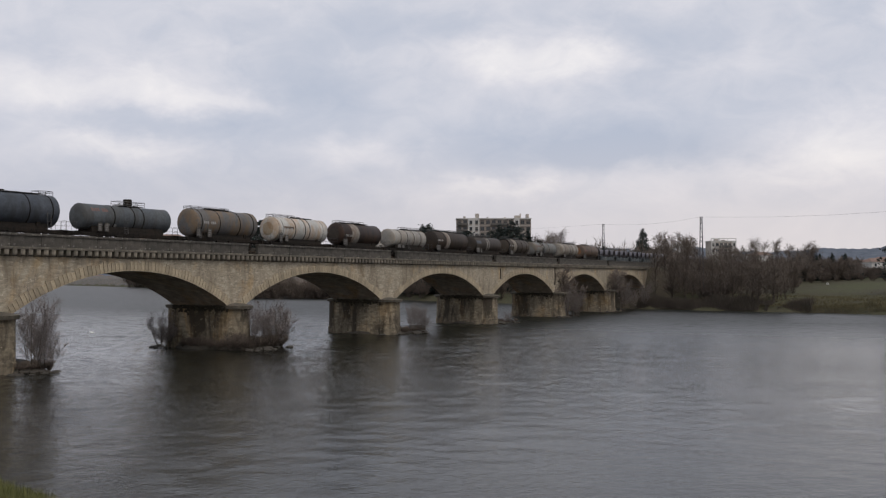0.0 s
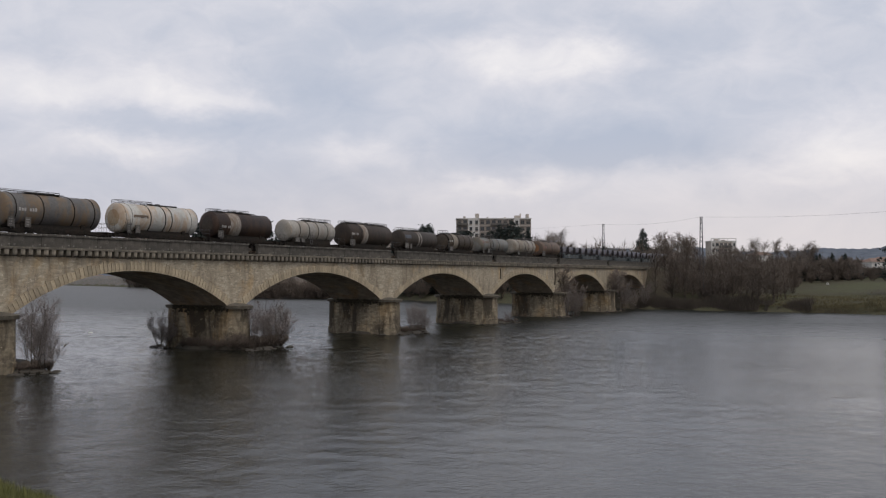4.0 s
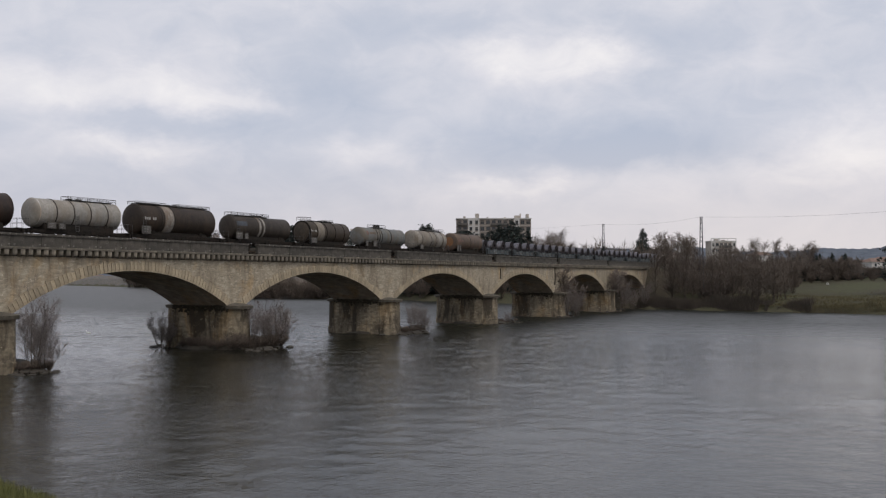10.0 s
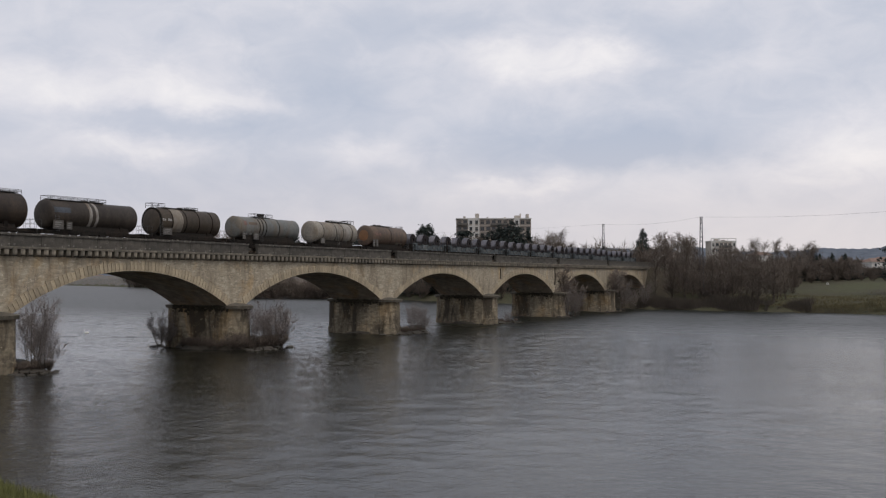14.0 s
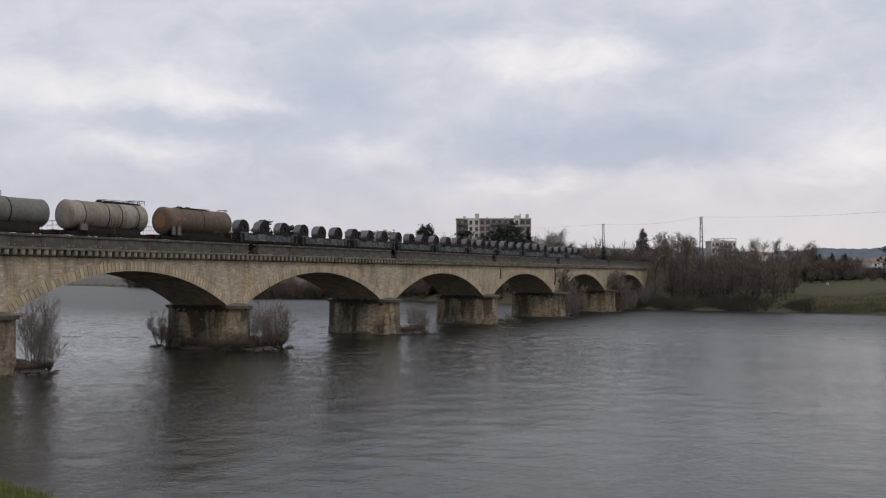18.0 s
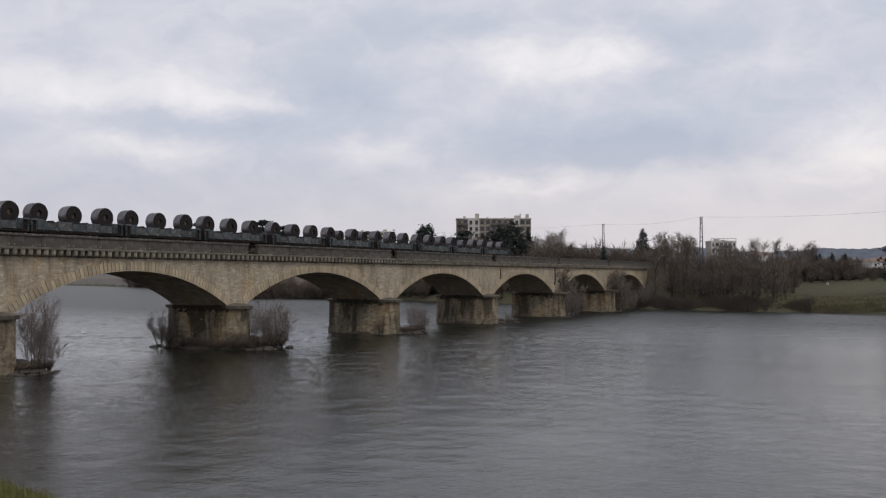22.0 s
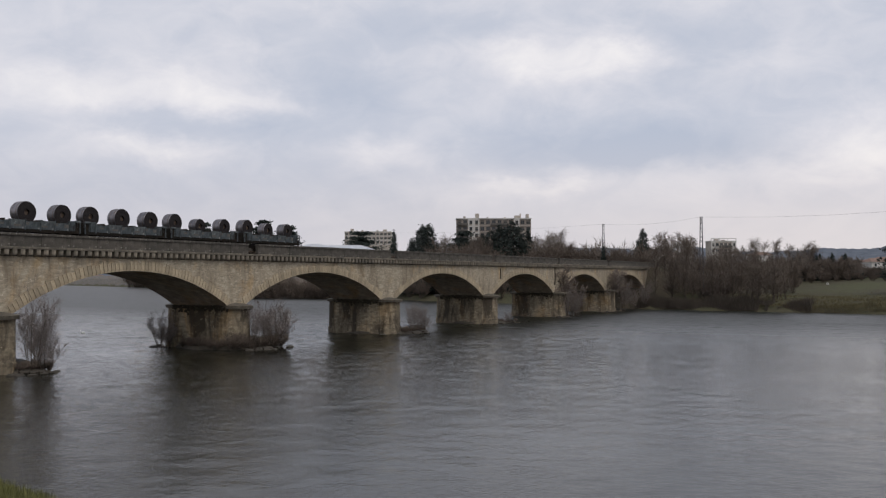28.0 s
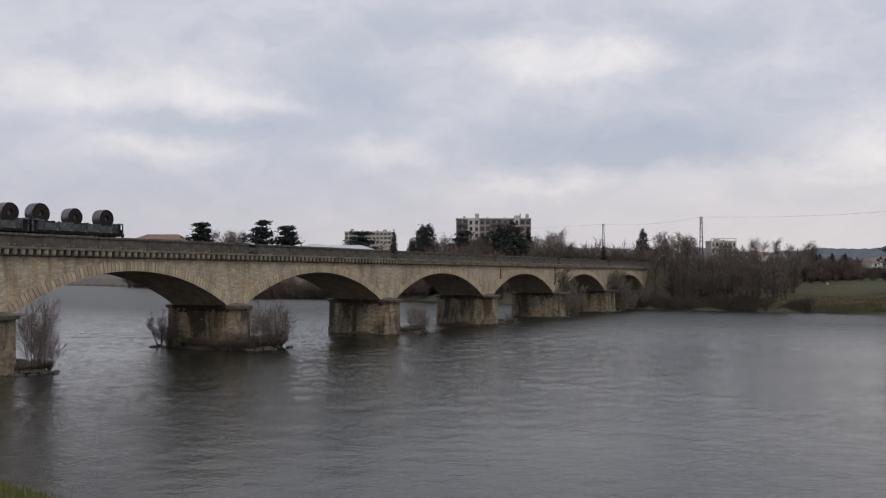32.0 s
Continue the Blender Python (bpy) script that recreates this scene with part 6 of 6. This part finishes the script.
add(tank_wagon(9.52, 2.75, 4.22, P_SAND, "dirty sand coloured tank wagon with hoops", (-3.2, -0.4, 1.2, 3.3), P_SOOT, (-0.6, 4.4), ((-0.4, 3.3, 0.3), (3.4, 4.8, 0.5)), 0, 0, (), (1.7, 2.9, P_PALE), end_paint=P_PALE, placards=((-3.4, 0.9, 0.7),)), 184.91)
add(tank_wagon(9.77, 2.85, 4.3, P_RUST, "rusty brown tank wagon with a short walkway", (0.3,), P_SOOT, (-2.5, 2.1), ((4.3, 4.8, 0.2),), 0, 0, ((-3.2, 3.1, 1.5, 0.4, R), (2.8, 1.9, 1.6, 0.25, P_SAND)), placards=((-4.2, 0.55, 1.0), (-3.4, 0.55, 1.0)), patch=P_ORANGE, hatches=(-2.1, -0.9)), 197.46)

LW = 11.245


def coil_wagon():
    w = thing("coil_wagon", "faded blue green flat wagon with cradles for steel coils", "coil wagon", "coil wagons of the train")
    h = LW / 2 - 0.62
    part("underframe", Shape().box(-h, h, -0.55, 0.55, 0.92, 1.16, 0.03), UNDER, w)
    panel = {}
    x = -h + 1.15
    n = 5
    step = (2 * h - 2.3) / n
    for y, d in ((-1.42, -1), (1.42, 1)):
        part("solebar", Shape().box(-h, h, min(y, y + 0.12 * -d), max(y, y + 0.12 * -d), 0.96, 1.2, 0.02), UNDER, w)
        for k in range(n):
            key = (k % 2)
            me = Shape().box(-step / 2 + 0.03, step / 2 - 0.03, -0.05, 0.05, 0, 0.66 + 0.12 * key, 0.015).mesh("side_panel", WAGON_PALE if key else WAGON_BLUE)
            o = part("side_panel", me, WAGON_BLUE, w)
            o.location = (x + step * (k + 0.5), y, 1.2)
        for k in range(n + 1):
            part("side_post", Shape().box(x + step * k - 0.06, x + step * k + 0.06, y - 0.09, y + 0.09, 1.1, 2.02, 0.015), WAGON_BLUE, w)
        for q in (-1, 1):
            a, b = sorted((q * (h - 1.15), q * (h - 0.5)))
            part("end_panel", Shape().box(a, b, y - 0.06, y + 0.06, 1.2, 2.12, 0.02), WAGON_BLUE, w)
    for x0, z0, wd, ht in ((-3.4, 1.5, 0.5, 0.2), (-1.9, 1.42, 0.7, 0.16), (-0.7, 1.55, 0.3, 0.25), (0.9, 1.4, 0.6, 0.14), (2.2, 1.6, 0.35, 0.22), (3.3, 1.45, 0.45, 0.3)):
        part("lettering", Shape().box(x0, x0 + wd, -1.482, -1.472, z0, z0 + ht), PLACARD, w, "worn pale lettering")
    for q in (-1, 1):
        part("end_wall", Shape().box(q * h - 0.06, q * h + 0.06, -1.35, 1.35, 0.9, 1.55, 0.02), UNDER, w)
        for y in (-1.42, 1.42):
            a, b = sorted((q * (h - 0.5), q * (h + 0.12)))
            part("end_beam", Shape().box(a, b, y - 0.07, y + 0.07, 2.02, 2.16, 0.02), WAGON_PALE, w)
            a, b = sorted((q * (h + 0.02), q * (h + 0.12)))
            part("end_post", Shape().box(a, b, y - 0.07, y + 0.07, 1.0, 2.02, 0.02), WAGON_BLUE, w)
        part("end_bulkhead", Shape().box(q * (h - 0.5) - 0.05, q * (h - 0.5) + 0.05, -1.36, 1.36, 1.2, 2.1, 0.02), WAGON_BLUE, w)
    for c in (-3.8, 0.0, 3.75):
        for d in (-1, 1):
            part("cradle", Shape().add([(c + d * p, y, z) for y in (-1.3, 1.3) for p, z in ((0.2, 1.16), (1.15, 1.16), (1.15, 2.06), (0.95, 2.06), (0.2, 1.58))],
                                       [(0, 1, 2, 3, 4), (9, 8, 7, 6, 5)] + [(i, 5 + i, 5 + (i + 1) % 5, (i + 1) % 5) for i in range(5)]), UNDER, w)
    for q in (-1, 1):
        part("lamp_bracket", Shape().tube([(q * h, -1.2, 1.5), (q * h, -1.2, 2.1), (q * (h + 0.1), -1.2, 2.1)], 0.03, 5), RAILING, w)
    running_gear(w, h, 3.55)
    return w


def steel_coil(r, width):
    c = thing("steel_coil", "dark rolled steel coil lying in a wagon cradle", "steel coil", "steel coils on the train")
    k = width / 2
    roll = Shape().lathe([(-k + 0.03, r - 0.02), (-k + 0.05, r), (k - 0.05, r), (k - 0.03, r - 0.02)], 36, "y")
    roll.f = roll.f[:-2]
    part("winding", roll, COIL, c, "", True)
    for d in (-1, 1):
        s = Shape()
        ring = []
        steps = [(r - 0.01, 0.0), (r * 0.86, 0.012), (r * 0.84, -0.01), (r * 0.66, 0.012), (r * 0.64, -0.008), (r * 0.42, 0.01), (0.27, 0.0), (0.26, -0.5)]
        for rr, out in steps:
            s.v += [(rr * math.cos(a), d * (k - 0.02 + out), rr * math.sin(a)) for a in (2 * math.pi * q / 36 for q in range(36))]
        s.f = [(i * 36 + q, i * 36 + (q + 1) % 36, (i + 1) * 36 + (q + 1) % 36, (i + 1) * 36 + q) for i in range(len(steps) - 1) for q in range(36)]
        part("coil_face", s, COIL_FACE, c, "dark edge face with a round core hole")
    part("core_hole", Shape().lathe([(-k + 0.47, 0.02), (-k + 0.47, 0.27), (k - 0.47, 0.27), (k - 0.47, 0.02)], 20, "y"), COIL_FACE, c, "dark hollow core")
    for y in (-k * 0.55, k * 0.4):
        part("strap", Shape().lathe([(y - 0.02, r), (y - 0.02, r + 0.012), (y + 0.02, r + 0.012), (y + 0.02, r)], 36, "y"), STEEL, c, "thin steel strap")
    return c


first_wagon = coil_wagon()
coil_kinds = {}
# offsets of the coils along each wagon, with their radius
LOADS = [[(2.0, 1.0), (5.7, 1.0), (9.5, 1.0)], [(2.0, 1.0), (5.75, 0.98), (9.5, 1.0)], [(2.0, 1.0), (5.75, 0.98), (9.6, 1.02)], [(2.0, 1.03), (5.8, 1.0), (9.5, 0.98)],
         [(2.1, 1.0), (5.9, 0.98), (9.7, 1.0)], [(1.95, 0.98), (4.2, 0.8), (7.5, 0.98), (9.9, 0.85)], [(1.9, 0.98), (5.7, 1.03), (9.5, 1.0)],
         [(2.0, 1.02), (5.8, 1.03), (9.55, 1.0)], [(2.0, 1.0), (5.7, 0.82), (9.55, 0.92)], [(2.1, 1.0), (5.85, 0.88), (9.5, 0.92)]]
for k, load in enumerate(LOADS):
    s0 = 202.69 + LW * k + 0.12 * max(3 - k, 0)
    w = first_wagon if k == 0 else copy_thing(first_wagon, pose(0, 0, 0))
    add(w, s0 + LW / 2, 0.0, s0 + LW / 2)
    for off, r in load:
        if r not in coil_kinds:
            coil_kinds[r] = steel_coil(r * 0.95, 1.0 + 0.06 * (round(r * 100) % 3))
            c = coil_kinds[r]
        else:
            c = copy_thing(coil_kinds[r], pose(0, 0, 0))
        # a round coil sits in the wedge of its cradle
        add(c, s0 + off, 1.7 + r, s0 + LW / 2)

# how far the train has come at each second
TRAVEL = [(0.0, 0.00), (1.0, -5.77), (2.0, -11.59), (3.0, -17.54), (4.0, -23.45), (5.0, -29.37), (6.0, -35.34), (7.0, -41.41), (8.0, -47.48), (9.0, -53.51), (10.0, -59.47), (11.0,
          -65.52), (12.0, -71.68), (13.0, -77.81), (13.5, -80.90), (14.0, -84.26), (14.5, -88.23), (15.0, -92.64), (15.5, -97.37), (16.0, -102.26), (16.5, -107.19), (17.0,
          -112.00), (18.0, -121.69), (19.0, -131.39), (20.0, -141.17), (21.0, -150.88), (22.0, -160.78), (23.0, -170.85), (24.0, -181.02), (25.0, -191.33), (25.5, -196.70), (26.0,
          -202.28), (26.5, -207.82), (27.0, -213.11), (27.5, -217.91), (28.0, -222.01), (28.5, -225.55), (29.0, -229.05), (30.0, -236.10), (31.0, -243.22), (32.0, -250.40)]


def slack(u):
    """Play in the couplings and the line's slight bend round the second pier: how far a wagon there runs ahead."""
    return 0.00102 * (82 - u) ** 2 if u < 82 else 0.028 * min(u - 82, 45)


def motions():
    for ob, s, z, carrier in TRAIN:
        walk(ob, [(t, pose(s + d + slack(carrier + d), TRACK, RAIL + z - 0.0025 * min(max(carrier + d - 80, 0), 120))) for t, d in TRAVEL])
    a, b = (92.5, 107.8), (91.8, 109.2)
    walk(BIRD, [(t, pose(a[0] + (b[0] - a[0]) * f, a[1] + (b[1] - a[1]) * f, 0.0, 0, 0, 150)) for t, f in ((0, 0), (5, 0.17), (10, 0.3), (16, 0.62), (20, 0.75), (25, 0.7), (29, 0.9), (32, 1.0))])
    walk(SKY, [(t, pose(0, 0, 8.05, 0, 0, -2.1 * t / 32)) for t in (0, 16, 32)])
    walk(WATER, [(t, pose(0, -0.16 * t, 0)) for t in (0, 16, 32)])


motions()
